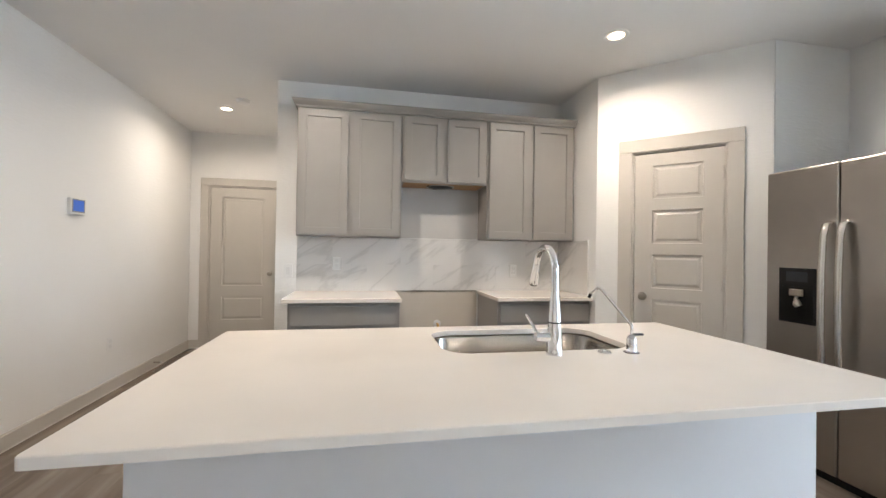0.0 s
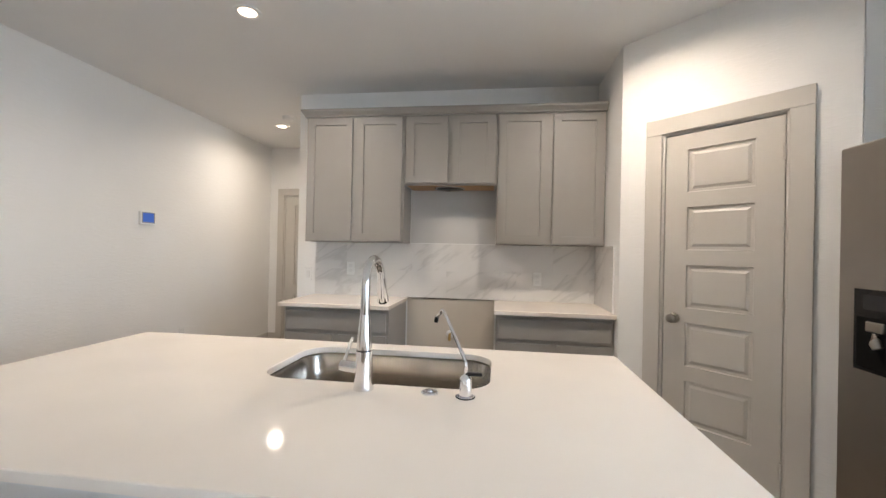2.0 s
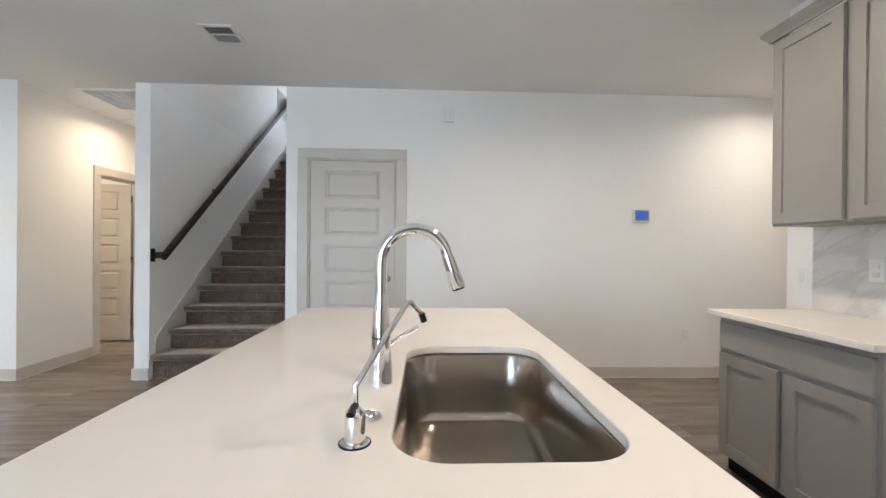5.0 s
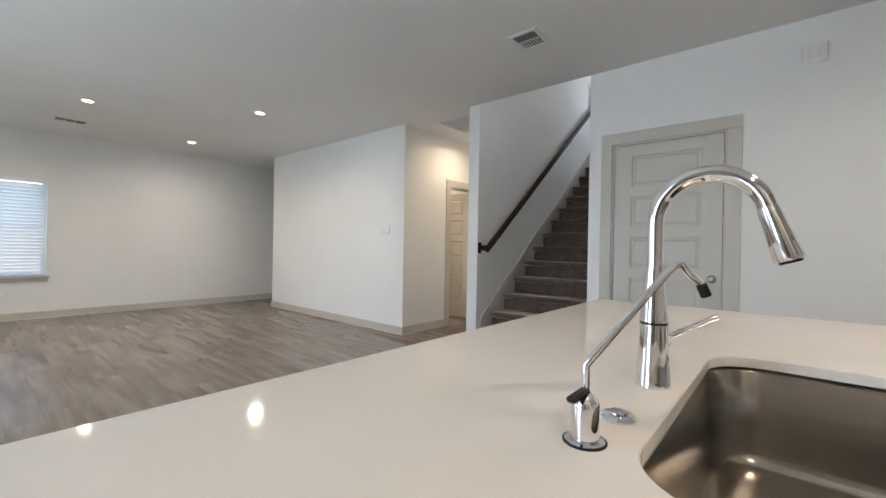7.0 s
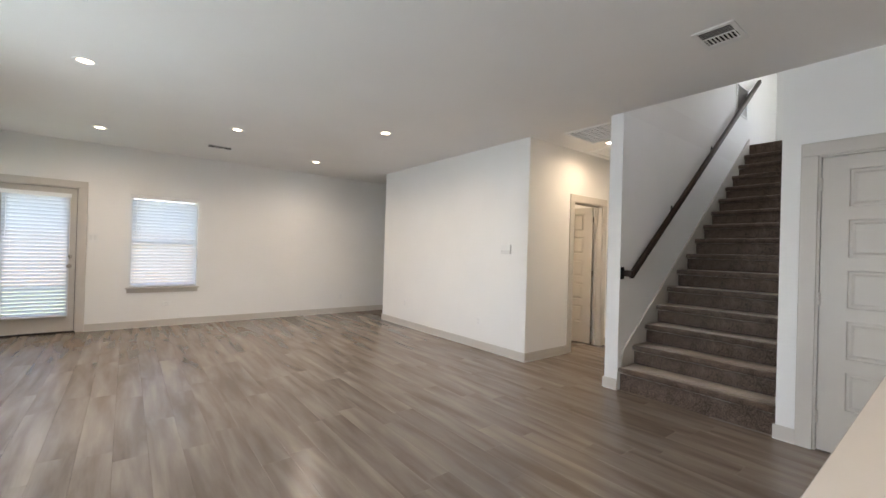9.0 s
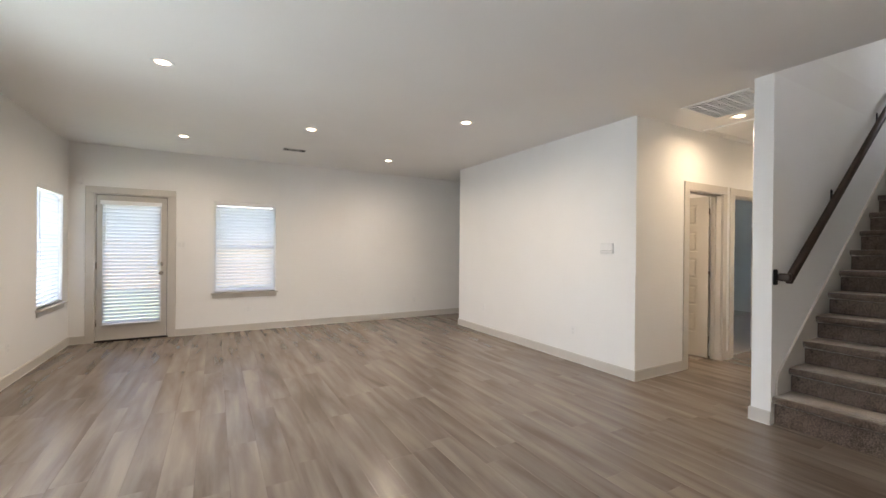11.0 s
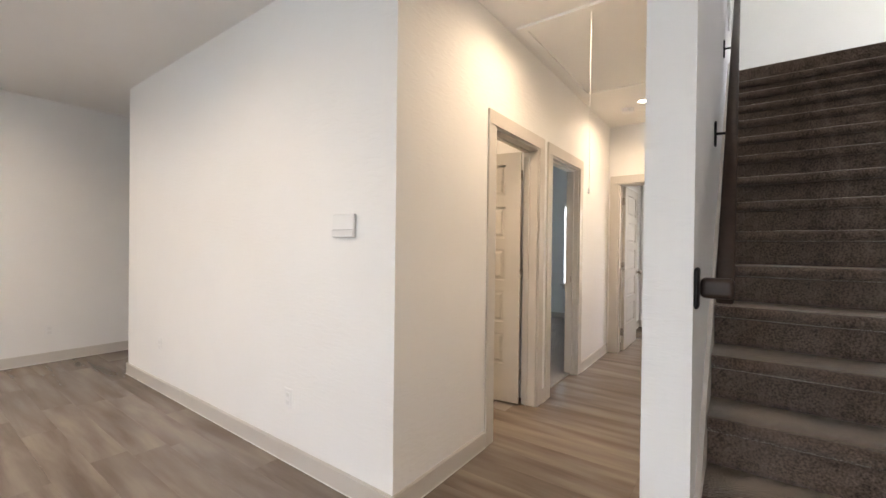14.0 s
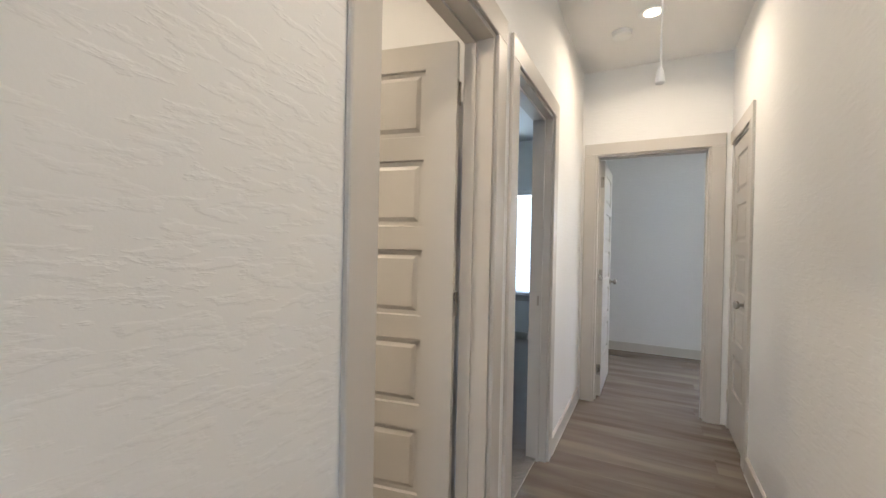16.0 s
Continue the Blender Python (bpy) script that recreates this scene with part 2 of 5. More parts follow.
CHROME = material("chrome", (0.82, 0.82, 0.83), 0.06, 1.0, spread=0.02)
NICKEL = material("satin_nickel", (0.38, 0.35, 0.31), 0.28, 1.0, spread=0.04)
STEEL = brushed("fridge_steel", (0.41, 0.38, 0.35), 0.30, 2)
SINKM = brushed("sink_steel", (0.43, 0.39, 0.345), 0.21, 0, 0.12)
BLACK = material("black_plastic", (0.012, 0.012, 0.013), 0.25, spread=0.1, spec=0.25)
VENTGREY = material("vent_filter_grey", (0.26, 0.26, 0.26), 0.8, spread=0.06)
# Near-black: stands in for shade in gaps and vents; also toe kicks, weatherstrip.
DARKGAP = material("dark_gap", (0.02, 0.019, 0.018), 0.9, spread=0.1, spec=0.1)
IRON = material("black_iron", (0.015, 0.014, 0.014), 0.45, 0.6, spread=0.1)
RAILW = material("dark_stained_wood", (0.034, 0.019, 0.013), 0.44, scale=9, spread=0.3, bump=0.10, bump_scale=26, spec=0.28)
WHITEP = material("white_plastic", (0.80, 0.80, 0.79), 0.35, spread=0.015)
WHITEM = material("white_metal", (0.74, 0.74, 0.73), 0.45, spread=0.02)
LAMPGLOW = lamp_lens()
SCREEN = glowing("blue_screen", (0.03, 0.11, 0.45), 0.035)
GLASS = glass_pane()
SLAT = slat_plastic()
RAWWOOD = material("raw_plywood", (0.46, 0.27, 0.14), 0.6, scale=8, spread=0.12, bump=0.05)
PRIMER = material("beige_primer", (0.60, 0.55, 0.48), 0.75, scale=2.5, spread=0.05, bump=0.1, bump_scale=60)
BRASS = material("brass", (0.55, 0.36, 0.14), 0.3, 1.0)
LAWN = material("lawn_grass", (0.15, 0.19, 0.085), 0.95, scale=20, spread=0.4, bump=0.6, bump_scale=120)
SIDING = material("grey_siding", (0.36, 0.39, 0.42), 0.7, scale=3, spread=0.08)
SHINGLE = material("roof_shingle", (0.07, 0.075, 0.085), 0.9, scale=25, spread=0.3)
FENCEW = material("cedar_fence", (0.36, 0.25, 0.16), 0.8, scale=10, spread=0.25, bump=0.2)


# ---- building helpers ----
def box(bm, x0, y0, z0, x1, y1, z1, bevel=0.0, segments=1):
    """Adds a box, with its edges rounded if asked."""
    vs = [bm.verts.new(p) for p in ((x0, y0, z0), (x1, y0, z0), (x1, y1, z0), (x0, y1, z0), (x0, y0, z1), (x1, y0, z1), (x1, y1, z1), (x0, y1, z1))]
    fs = [bm.faces.new([vs[i] for i in q]) for q in ((3, 2, 1, 0), (4, 5, 6, 7), (0, 1, 5, 4), (1, 2, 6, 5), (2, 3, 7, 6), (3, 0, 4, 7))]
    if bevel:
        es = list({e for f in fs for e in f.edges})
        bmesh.ops.bevel(bm, geom=es, offset=bevel, segments=segments, affect="EDGES", profile=0.5)
    return bm


def boxed(*args, **kw):
    return box(bmesh.new(), *args, **kw)


def lathe(bm, profile, m=None, segments=24, cap=True):
    """A surface of revolution round z, with creases kept where its profile turns sharply."""
    m = m or Matrix.Identity(4)
    rings = []
    for r, z in profile:
        rings.append([bm.verts.new(m @ Vector((r * math.cos(2 * math.pi * k / segments), r * math.sin(2 * math.pi * k / segments), z))) for k in range(segments)])
    for a, b in zip(rings, rings[1:]):
        for k in range(segments):
            bm.faces.new((a[k], a[(k + 1) % segments], b[(k + 1) % segments], b[k])).smooth = True
    ways = [math.atan2(q[1] - p[1], q[0] - p[0]) for p, q in zip(profile, profile[1:])]
    creased = {0, len(profile) - 1}
    for i in range(1, len(ways)):
        turn = abs((ways[i] - ways[i - 1] + math.pi) % (2 * math.pi) - math.pi)
        if turn > radians(32):
            creased.add(i)
    if cap:
        bm.faces.new(rings[0])
        bm.faces.new(rings[-1])
    for i in creased:
        for k in range(segments):
            e = bm.edges.get((rings[i][k], rings[i][(k + 1) % segments]))
            if e:
                e.smooth = False
    return bm


def tube(bm, points, radii, segments=16, squash=1.0):
    """A round bar along points, with a radius for each."""
    if not isinstance(radii, (list, tuple)):
        radii = [radii] * len(points)
    pts = [Vector(p) for p in points]
    rings, side = [], None
    for i, p in enumerate(pts):
        d = (pts[min(i + 1, len(pts) - 1)] - pts[max(i - 1, 0)]).normalized()
        if side is None:
            side = d.cross(Vector((0, 0, 1)))
            if side.length < 0.1:
                side = d.cross(Vector((1, 0, 0)))
        side = (side - d * side.dot(d)).normalized()
        up = d.cross(side)
        rings.append([bm.verts.new(p + radii[i] * (math.cos(2 * math.pi * k / segments) * side + squash * math.sin(2 * math.pi * k / segments) * up)) for k in range(segments)])
    for a, b in zip(rings, rings[1:]):
        for k in range(segments):
            f = bm.faces.new((a[k], a[(k + 1) % segments], b[(k + 1) % segments], b[k]))
            f.smooth = True
    bm.faces.new(list(reversed(rings[0])))
    bm.faces.new(rings[-1])
    for ring in (rings[0], rings[-1]):
        for k in range(segments):
            bm.edges.get((ring[k], ring[(k + 1) % segments])).smooth = False
    return bm


def mesh_of(name, bm, material_):
    bmesh.ops.recalc_face_normals(bm, faces=bm.faces)
    me = bpy.data.meshes.new(name)
    bm.to_mesh(me)
    bm.free()
    for mat in material_ if isinstance(material_, (list, tuple)) else [material_]:
        me.materials.append(mat)
    return me


def part(name, bm, material_, parent, label=""):
    """Links a bmesh as one mesh object under a thing or under a part."""
    ob = new(name, mesh_of(name, bm, material_))
    ob.parent = parent
    if label:
        tagged(ob, label)
    return ob


def thing(name, m, label, category, group="", kind=""):
    """An Empty at the base of a thing, which parents its parts."""
    ob = new(name)
    ob.empty_display_size = 0.05
    ob.matrix_world = m
    return tagged(ob, label, category, group, kind)


def solid(name, bm, material_, label="", category="", group="", kind=""):
    """A thing, or a piece of the setting, in one mesh."""
    return tagged(new(name, mesh_of(name, bm, material_)), label, category, group, kind)


def wall_run(name, axis, face, back, a, b, holes=(), z0=0.0, z1=CEIL, mat=None, label="smooth white painted plaster wall"):
    """A wall along an axis from a to b, between the planes face and back, with holes (from, to, bottom, top) through it."""
    bm = bmesh.new()
    lo, hi = min(face, back), max(face, back)

    def put(s, e, zb, zt):
        if e - s > 1e-4 and zt - zb > 1e-4:
            box(bm, s, lo, zb, e, hi, zt) if axis == "x" else box(bm, lo, s, zb, hi, e, zt)

    at = a
    for s, e, zb, zt in sorted(holes):
        put(at, s, z0, z1)
        put(s, e, z0, zb)
        put(s, e, zt, z1)
        at = e
    put(at, b, z0, z1)
    bmesh.ops.remove_doubles(bm, verts=bm.verts, dist=0.0005)
    return solid(name, bm, mat or WALL, label, "wall", kind="structure")


# ---- walls ----
wall_run("wall_kitchen_side", "y", -2.03, -2.15, 0.29, 5.80, [(0.492, 1.336, 0, 2.092)])
wall_run("wall_stair_right", "x", 0.29, 0.41, -5.82, -2.15, z1=5.5)
wall_run("wall_stair_left", "x", -0.955, -1.09, -5.88, -2.03, [(-5.85, -5.23, 0, 2.06)])
wall_run("wall_stair_left_upper", "x", -0.955, -1.09, -7.30, -2.03, z0=CEIL + 0.3, z1=5.5)
wall_run("wall_stairwell_front", "y", -2.03, -1.91, -1.09, 0.41, z0=CEIL + 0.3, z1=5.5)
wall_run("wall_hall", "x", -2.14, -2.26, -8.05, -2.15, [(-3.70, -2.965, 0, 2.065), (-4.72, -3.96, 0, 2.065)])
wall_run("wall_living_side", "y", -2.03, -2.15, -5.63, -2.14)
wall_run("wall_recess", "x", -5.63, -5.51, -4.0, -2.15)
wall_run("wall_recess_end", "y", -4.0, -4.12, -6.72, -5.51)
wall_run("wall_far", "x", -6.72, -6.84, -4.12, 3.64, [(0.905, 1.80, 0.625, 2.065), (2.385, 3.25, 0, 2.09)])
wall_run("wall_right", "y", 3.52, 3.64, -6.72, 2.53, [(-6.50, -5.62, 0.625, 2.065), (-2.80, -1.90, 0.625, 2.065), (-0.10, 0.80, 0.625, 2.065)])
wall_run("wall_fridge", "x", 2.41, 2.53, 2.88, 3.52)
wall_run("wall_kitchen_return", "y", 2.055, 2.175, 3.225, 3.89)
wall_run("wall_kitchen_back", "x", 3.89, 4.01, -0.615, 2.175)
wall_run("wall_entry_side", "y", -0.615, -0.495, 4.01, 5.80)
wall_run("wall_entry_end", "x", 5.80, 5.92, -2.15, -0.495, [(-1.82, -0.98, 0, 2.085)])
wall_run("wall_hall_end", "y", -5.88, -6.00, -2.14, -0.955, [(-2.03, -1.215, 0, 2.065)])
wall_run("wall_laundry_far", "y", -7.92, -8.04, -2.26, 0.41, [(-0.75, 0.15, 0.9, 2.1)])
wall_run("wall_laundry_side", "x", 0.29, 0.41, -8.05, -5.88)
wall_run("wall_bath_divide", "y", -3.80, -3.90, -5.51, -2.26)
wall_run("wall_bath_far", "x", -4.30, -4.42, -3.80, -2.15)
wall_run("wall_bedroom_far", "x", -5.60, -5.72, -7.92, -3.90)
wall_run("wall_bedroom_window", "y", -7.80, -7.92, -5.60, -2.26, [(-3.36, -2.46, 0.625, 2.065)])
# the diagonal pantry wall, built along its own x axis and turned
DIAG = pose(2.055, 3.225, 0, 0, 0, -45)
pantry_wall = wall_run("wall_pantry", "x", 0.0, 0.12, 0.0, 1.155, [(0.268, 0.904, 0, 2.095)])
pantry_wall.matrix_world = DIAG

# ---- upstairs, as far as the stairs show it ----
LAND = 3.13
solid("floor_landing", boxed(-7.30, -0.955, LAND - 0.25, -5.82, 2.60, LAND), CARPET, "brown carpeted upstairs landing", "floor", kind="structure")
wall_run("wall_landing_end", "y", -7.30, -7.42, -1.09, 2.72, [(0.55, 2.35, LAND + 0.6, LAND + 2.1)], z0=LAND - 0.25, z1=5.5)
wall_run("wall_landing_far", "x", 2.60, 2.72, -7.30, -5.70, z0=LAND - 0.25, z1=5.5)
wall_run("wall_landing_right", "y", -5.82, -5.70, 0.41, 2.60, z0=LAND - 0.25, z1=5.5)
solid("ceiling_upstairs", boxed(-7.42, -1.09, 5.5, -1.91, 2.72, 5.62), CEILP, "white painted stairwell ceiling", "ceiling", kind="structure")

# ---- ceilings and floors ----
solid("ceiling", boxed(-2.03, -6.84, CEIL, 3.64, 5.92, CEIL + 0.3), CEILP, "matt white painted ceiling", "ceiling", kind="structure")
solid("ceiling_rooms", boxed(-8.17, -6.84, CEIL, -2.03, -0.955, CEIL + 0.3), CEILP, "matt white painted ceiling", "ceiling", kind="structure")
solid("ceiling_laundry", boxed(-8.17, -0.955, CEIL, -5.9, 0.41, CEIL + 0.1), CEILP, "matt white painted ceiling", "ceiling", kind="structure")
floor = solid("floor", boxed(-8.17, -6.84, -0.15, 3.64, 5.92, -0.006), GROUT, "grey-brown wood-look vinyl plank floor", "floor", kind="structure")
solid("floor_bedroom", boxed(-7.80, -5.60, -0.006, -3.90, -2.20, 0.012), CARPET_B, "grey cut-pile bedroom carpet", "floor", kind="structure")


# ---- doors ----
def relief(bm, rings, x0, x1, z0, z1, y, way):
    """A sunk panel in a plane of constant y: (inset, depth) rings from the rim inward, closed by a flat field."""
    loops = []
    for ins, dep in rings:
        loops.append([bm.verts.new((px, y + way * dep, pz)) for px, pz in ((x0 + ins, z0 + ins), (x1 - ins, z0 + ins), (x1 - ins, z1 - ins), (x0 + ins, z1 - ins))])
    for a, b in zip(loops, loops[1:]):
        for k in range(4):
            bm.faces.new((a[k], a[(k + 1) % 4], b[(k + 1) % 4], b[k]))
    bm.faces.new(loops[-1])


def panelled(bm, w, h, t, stile, panels, rings, z=0.0, x=0.0, both=True):
    """A slab w by h by t with sunk panels (bottom, top) in its faces."""
    for y, way in ((0.0, 1), (t, -1)):
        if way < 0 and not both:
            bm.faces.new([bm.verts.new(p) for p in ((x, t, z), (x + w, t, z), (x + w, t, z + h), (x, t, z + h))])
            continue
        cuts = sorted(panels)
        strips = [(x, x + stile, z, z + h), (x + w - stile, x + w, z, z + h)]
        at = z
        for a, b in cuts:
            strips.append((x + stile, x + w - stile, at, z + a))
            at = z + b
            relief(bm, rings, x + stile, x + w - stile, z + a, z + b, y, way)
        strips.append((x + stile, x + w - stile, at, z + h))
        for a, b, c, d in strips:
            bm.faces.new([bm.verts.new(p) for p in ((a, y, c), (b, y, c), (b, y, d), (a, y, d))])
    for q in (((x, 0, z), (x, t, z), (x, t, z + h), (x, 0, z + h)), ((x + w, 0, z), (x + w, t, z), (x + w, t, z + h), (x + w, 0, z + h)),
              ((x, 0, z), (x + w, 0, z), (x + w, t, z), (x, t, z)), ((x, 0, z + h), (x + w, 0, z + h), (x + w, t, z + h), (x, t, z + h))):
        bm.faces.new([bm.verts.new(p) for p in q])
    bmesh.ops.remove_doubles(bm, verts=bm.verts, dist=0.0004)
    return bm


DOOR_RINGS = [(0.0, 0.0), (0.004, 0.011), (0.020, 0.011), (0.036, 0.003)]
SHAKER = [(0.0, 0.0), (0.0015, 0.011)]
FIVE = [(0.306 + i * 0.3435, 0.306 + i * 0.3435 + 0.255) for i in range(5)]
TWO_TALL = [(0.34, 0.635), (0.775, 1.905)]


def knob(bm, m):
    """A round knob on its rose, sticking out along -y of m."""
    turn = m @ pose(0, 0, 0, 90)
    lathe(bm, [(0.032, 0.0), (0.032, 0.006), (0.024, 0.010), (0.011, 0.014), (0.011, 0.030), (0.022, 0.036), (0.028, 0.048), (0.025, 0.060), (0.012, 0.066)], turn, 20)


def doorway(name, m, w, h, depth, label, hinge="left", swing=0.0, panels=FIVE, casing=0.095, inset=0.006, leaf=True, casing_sides=(1, 1), knobs=True, group="inside doors"):
    """A lined and cased opening with its door. In m's frame x runs to the right along the wall, y into it."""
    d = thing(name, m, label, "door", group, "structure")
    # lining
    bm = bmesh.new()
    box(bm, 0, 0.001, 0, 0.02, depth - 0.001, h)
    box(bm, w - 0.02, 0.001, 0, w, depth - 0.001, h)
    box(bm, 0.02, 0.001, h - 0.02, w - 0.02, depth - 0.001, h)
    part("jamb", bm, TRIM, d)
    # stops inside the lining
    sy = inset + 0.037 if swing == 0 else depth - 0.053
    bm = bmesh.new()
    box(bm, 0.02, sy, 0, 0.031, sy + 0.014, h - 0.02)
    box(bm, w - 0.031, sy, 0, w - 0.02, sy + 0.014, h - 0.02)
    box(bm, 0.031, sy, h - 0.031, w - 0.031, sy + 0.014, h - 0.02)
    part("door_stop", bm, TRIM, d)
    if casing_sides[0]:
        part("casing", boxed(-casing + 0.006, -0.016, 0, 0.006, 0.0, h - 0.006, bevel=0.003), TRIM, d)
    if casing_sides[1]:
        cs = casing if casing_sides[1] == 1 else casing_sides[1]
        part("casing", boxed(w - 0.006, -0.016, 0, w + cs - 0.006, 0.0, h - 0.006, bevel=0.003), TRIM, d)
    else:
        cs = 0.0
    part("casing", boxed(-(casing if casing_sides[0] else 0) + 0.006, -0.016, h - 0.006, w + cs - 0.006, 0.0, h + casing - 0.006, bevel=0.003), TRIM, d)
    if not leaf:
        part("strike_plate", boxed(w - 0.0215, depth * 0.35, 0.93, w - 0.0195, depth * 0.35 + 0.03, 0.99), NICKEL, d, "satin nickel strike plate")
        return d
    lw, lh, t = w - 0.050, h - 0.037, 0.035
    scale = lh / 2.03
    bm = panelled(bmesh.new(), lw, lh, t, 0.125 if lw < 0.72 else 0.14, [(a * scale, b * scale) for a, b in panels], DOOR_RINGS)
    pivot_y = inset if swing == 0 else depth + 0.012
    if hinge == "left":
        m_leaf = pose(0.025, pivot_y, 0.012) @ pose(0, 0, 0, 0, 0, swing) @ pose(0, 0 if swing == 0 else -t, 0)
        hx, kx = 0.0, lw - 0.062
    else:
        m_leaf = pose(w - (0.025 if swing == 0 else 0.031), pivot_y, 0.012) @ pose(0, 0, 0, 0, 0, -swing) @ pose(-lw, 0 if swing == 0 else -t, 0)
        hx, kx = lw, 0.062
    lf = part("leaf", bm, DOORP, d, "greige painted moulded panel leaf")
    lf.matrix_local = m_leaf
    if knobs:
        bm = bmesh.new()
        knob(bm, pose(kx, 0, 0.94))
        part("knob", bm, NICKEL, lf, "satin nickel knob")
        bm = bmesh.new()
        knob(bm, pose(kx, t, 0.94, 0, 0, 180))
        part("knob", bm, NICKEL, lf, "satin nickel knob")
    for hz in (0.18, 1.0, 1.80):
        bm = bmesh.new()
        yy = -0.006 if swing == 0 else t + 0.004
        lathe(bm, [(0.006, 0.0), (0.007, 0.002), (0.007, 0.088), (0.006, 0.090)], pose(hx, yy, hz * scale), 10)
        if swing:
            box(bm, hx - 0.0015, 0.004, hz * scale, hx + 0.0015, t, hz * scale + 0.09)
        else:
            box(bm, hx - 0.014, -0.002, hz * scale, hx + 0.014, -0.0005, hz * scale + 0.09)
        part("hinge", bm, NICKEL if swing else DOORP, lf)
    if swing == 0:
        # Added dark sheet: stops light leaking round the leaf and blackens its gaps.
        part("door_backing", boxed(0.02, depth - 0.02, 0, w - 0.02, depth - 0.004, h - 0.02), DARKGAP, d)
    return d


doorway("door_1", pose(-2.03, 0.492, 0, rz=90), 0.844, 2.092, 0.12, "closed greige five-panel door beside the staircase")
doorway("door_2", DIAG @ pose(0.268, 0, 0), 0.636, 2.095, 0.12, "closed narrow greige five-panel pantry door", hinge="right", casing=0.1)
doorway("door_3", pose(-1.82, 5.80, 0), 0.84, 2.085, 0.12, "closed greige panelled door at the end of the entry", panels=TWO_TALL)
doorway("door_4", pose(-2.965, -2.14, 0, rz=180), 0.735, 2.065, 0.12, "greige five-panel door standing open into the bathroom", hinge="right", swing=80)
doorway("door_5", pose(-3.96, -2.14, 0, rz=180), 0.76, 2.065, 0.12, "open greige cased doorway to the carpeted bedroom", leaf=False)
doorway("door_6", pose(-5.88, -2.03, 0, rz=90), 0.815, 2.065, 0.12, "greige five-panel door standing open at the hall's end", hinge="left", swing=90, casing_sides=(1, 1))
doorway("door_7", pose(-5.85, -1.09, 0), 0.62, 2.06, 0.13, "closed narrow greige five-panel closet door in the hall", casing_sides=(0, 1))


# ---- windows, blinds and the back door ----
def slat_mesh(w, deep=0.052):
    """One gently curved slat, centred on its length."""
    bm = bmesh.new()
    prof = [(-deep / 2, -0.003), (-deep / 5, 0.001), (deep / 5, 0.001), (deep / 2, -0.003)]
    top = [[bm.verts.new((x, y, z + 0.0022)) for y, z in prof] for x in (0, w)]
    low = [[bm.verts.new((x, y, z)) for y, z in prof] for x in (0, w)]
    for a, b, c, d in ((top[0], top[1], low[0], low[1]),):
        for k in range(3):
            bm.faces.new((a[k], a[k + 1], b[k + 1], b[k]))
            bm.faces.new((c[k], c[k + 1], d[k + 1], d[k]))
        for e, f in ((a, c), (b, d)):
            bm.faces.new((e[0], e[1], e[2], e[3], f[3], f[2], f[1], f[0]))
        bm.faces.new((a[0], b[0], d[0], c[0]))
        bm.faces.new((a[3], b[3], d[3], c[3]))
    return mesh_of("slat", bm, SLAT)


def blind(m, w, h, label, tilt=-62, pitch=0.049, wand=True):
    """A horizontal blind that hangs from its headrail: origin at its lower left, slats along x."""
    b = thing("window_blind", m, label, "blind", "white window blinds")
    part("headrail", boxed(0, -0.025, h - 0.05, w, 0.03, h, bevel=0.003), WHITEP, b)
    part("bottom_rail", boxed(0.004, -0.022, 0.0, w - 0.004, 0.022, 0.016, bevel=0.004), WHITEP, b)
    part("valance", boxed(-0.012, -0.038, h - 0.052, w + 0.012, -0.026, h + 0.004, bevel=0.003, segments=2), WHITEP, b, "flat white valance")
    me = slat_mesh(w - 0.012)
    z = 0.045
    while z < h - 0.06:
        s = new("slat", me)
        s.parent = b
        s.matrix_local = pose(0.006, 0, z, tilt)
        z += pitch
    for x in (w * 0.14, w * 0.86):
        part("ladder_cord", tube(bmesh.new(), [(x, -0.026, 0.01), (x, -0.026, h - 0.04)], 0.0014, 6), WHITEP, b)
    if wand:
        part("wand", tube(bmesh.new(), [(w * 0.07, -0.032, h - 0.05), (w * 0.07, -0.034, h - 0.62)], 0.004, 8), WHITEP, b)
    return b


def window_unit(name, m, w, h, depth, label, sill=True):
    """A single-hung white window set back in its opening, with a greige sill and apron."""
    u = thing(name, m, label, "window", "house windows", "structure")
    bm = bmesh.new()
    y0, y1 = depth - 0.010, depth + 0.035
    box(bm, 0, y0, 0, 0.04, y1, h)
    box(bm, w - 0.04, y0, 0, w, y1, h)
    box(bm, 0.04, y0, 0, w - 0.04, y1, 0.045)
    box(bm, 0.04, y0, h - 0.04, w - 0.04, y1, h)
    part("window_frame", bm, WHITEP, u)
    part("meeting_rail", boxed(0.04, y0 - 0.004, h * 0.5 - 0.011, w - 0.04, y1, h * 0.5 + 0.011, bevel=0.002), WHITEP, u)
    for a, b in ((0.045, h * 0.5 - 0.011), (h * 0.5 + 0.011, h - 0.04)):
        p = part("pane", boxed(0.04, y0 + 0.02, a, w - 0.04, y0 + 0.026, b), GLASS, u)
        p.visible_shadow = False
    if sill:
        part("window_sill", boxed(-0.04, -0.055, -0.022, w + 0.04, y0, 0.0, bevel=0.003), TRIM, u)
        part("apron", boxed(-0.02, -0.014, -0.085, w + 0.02, 0.0, -0.022, bevel=0.002), TRIM, u)
    return u


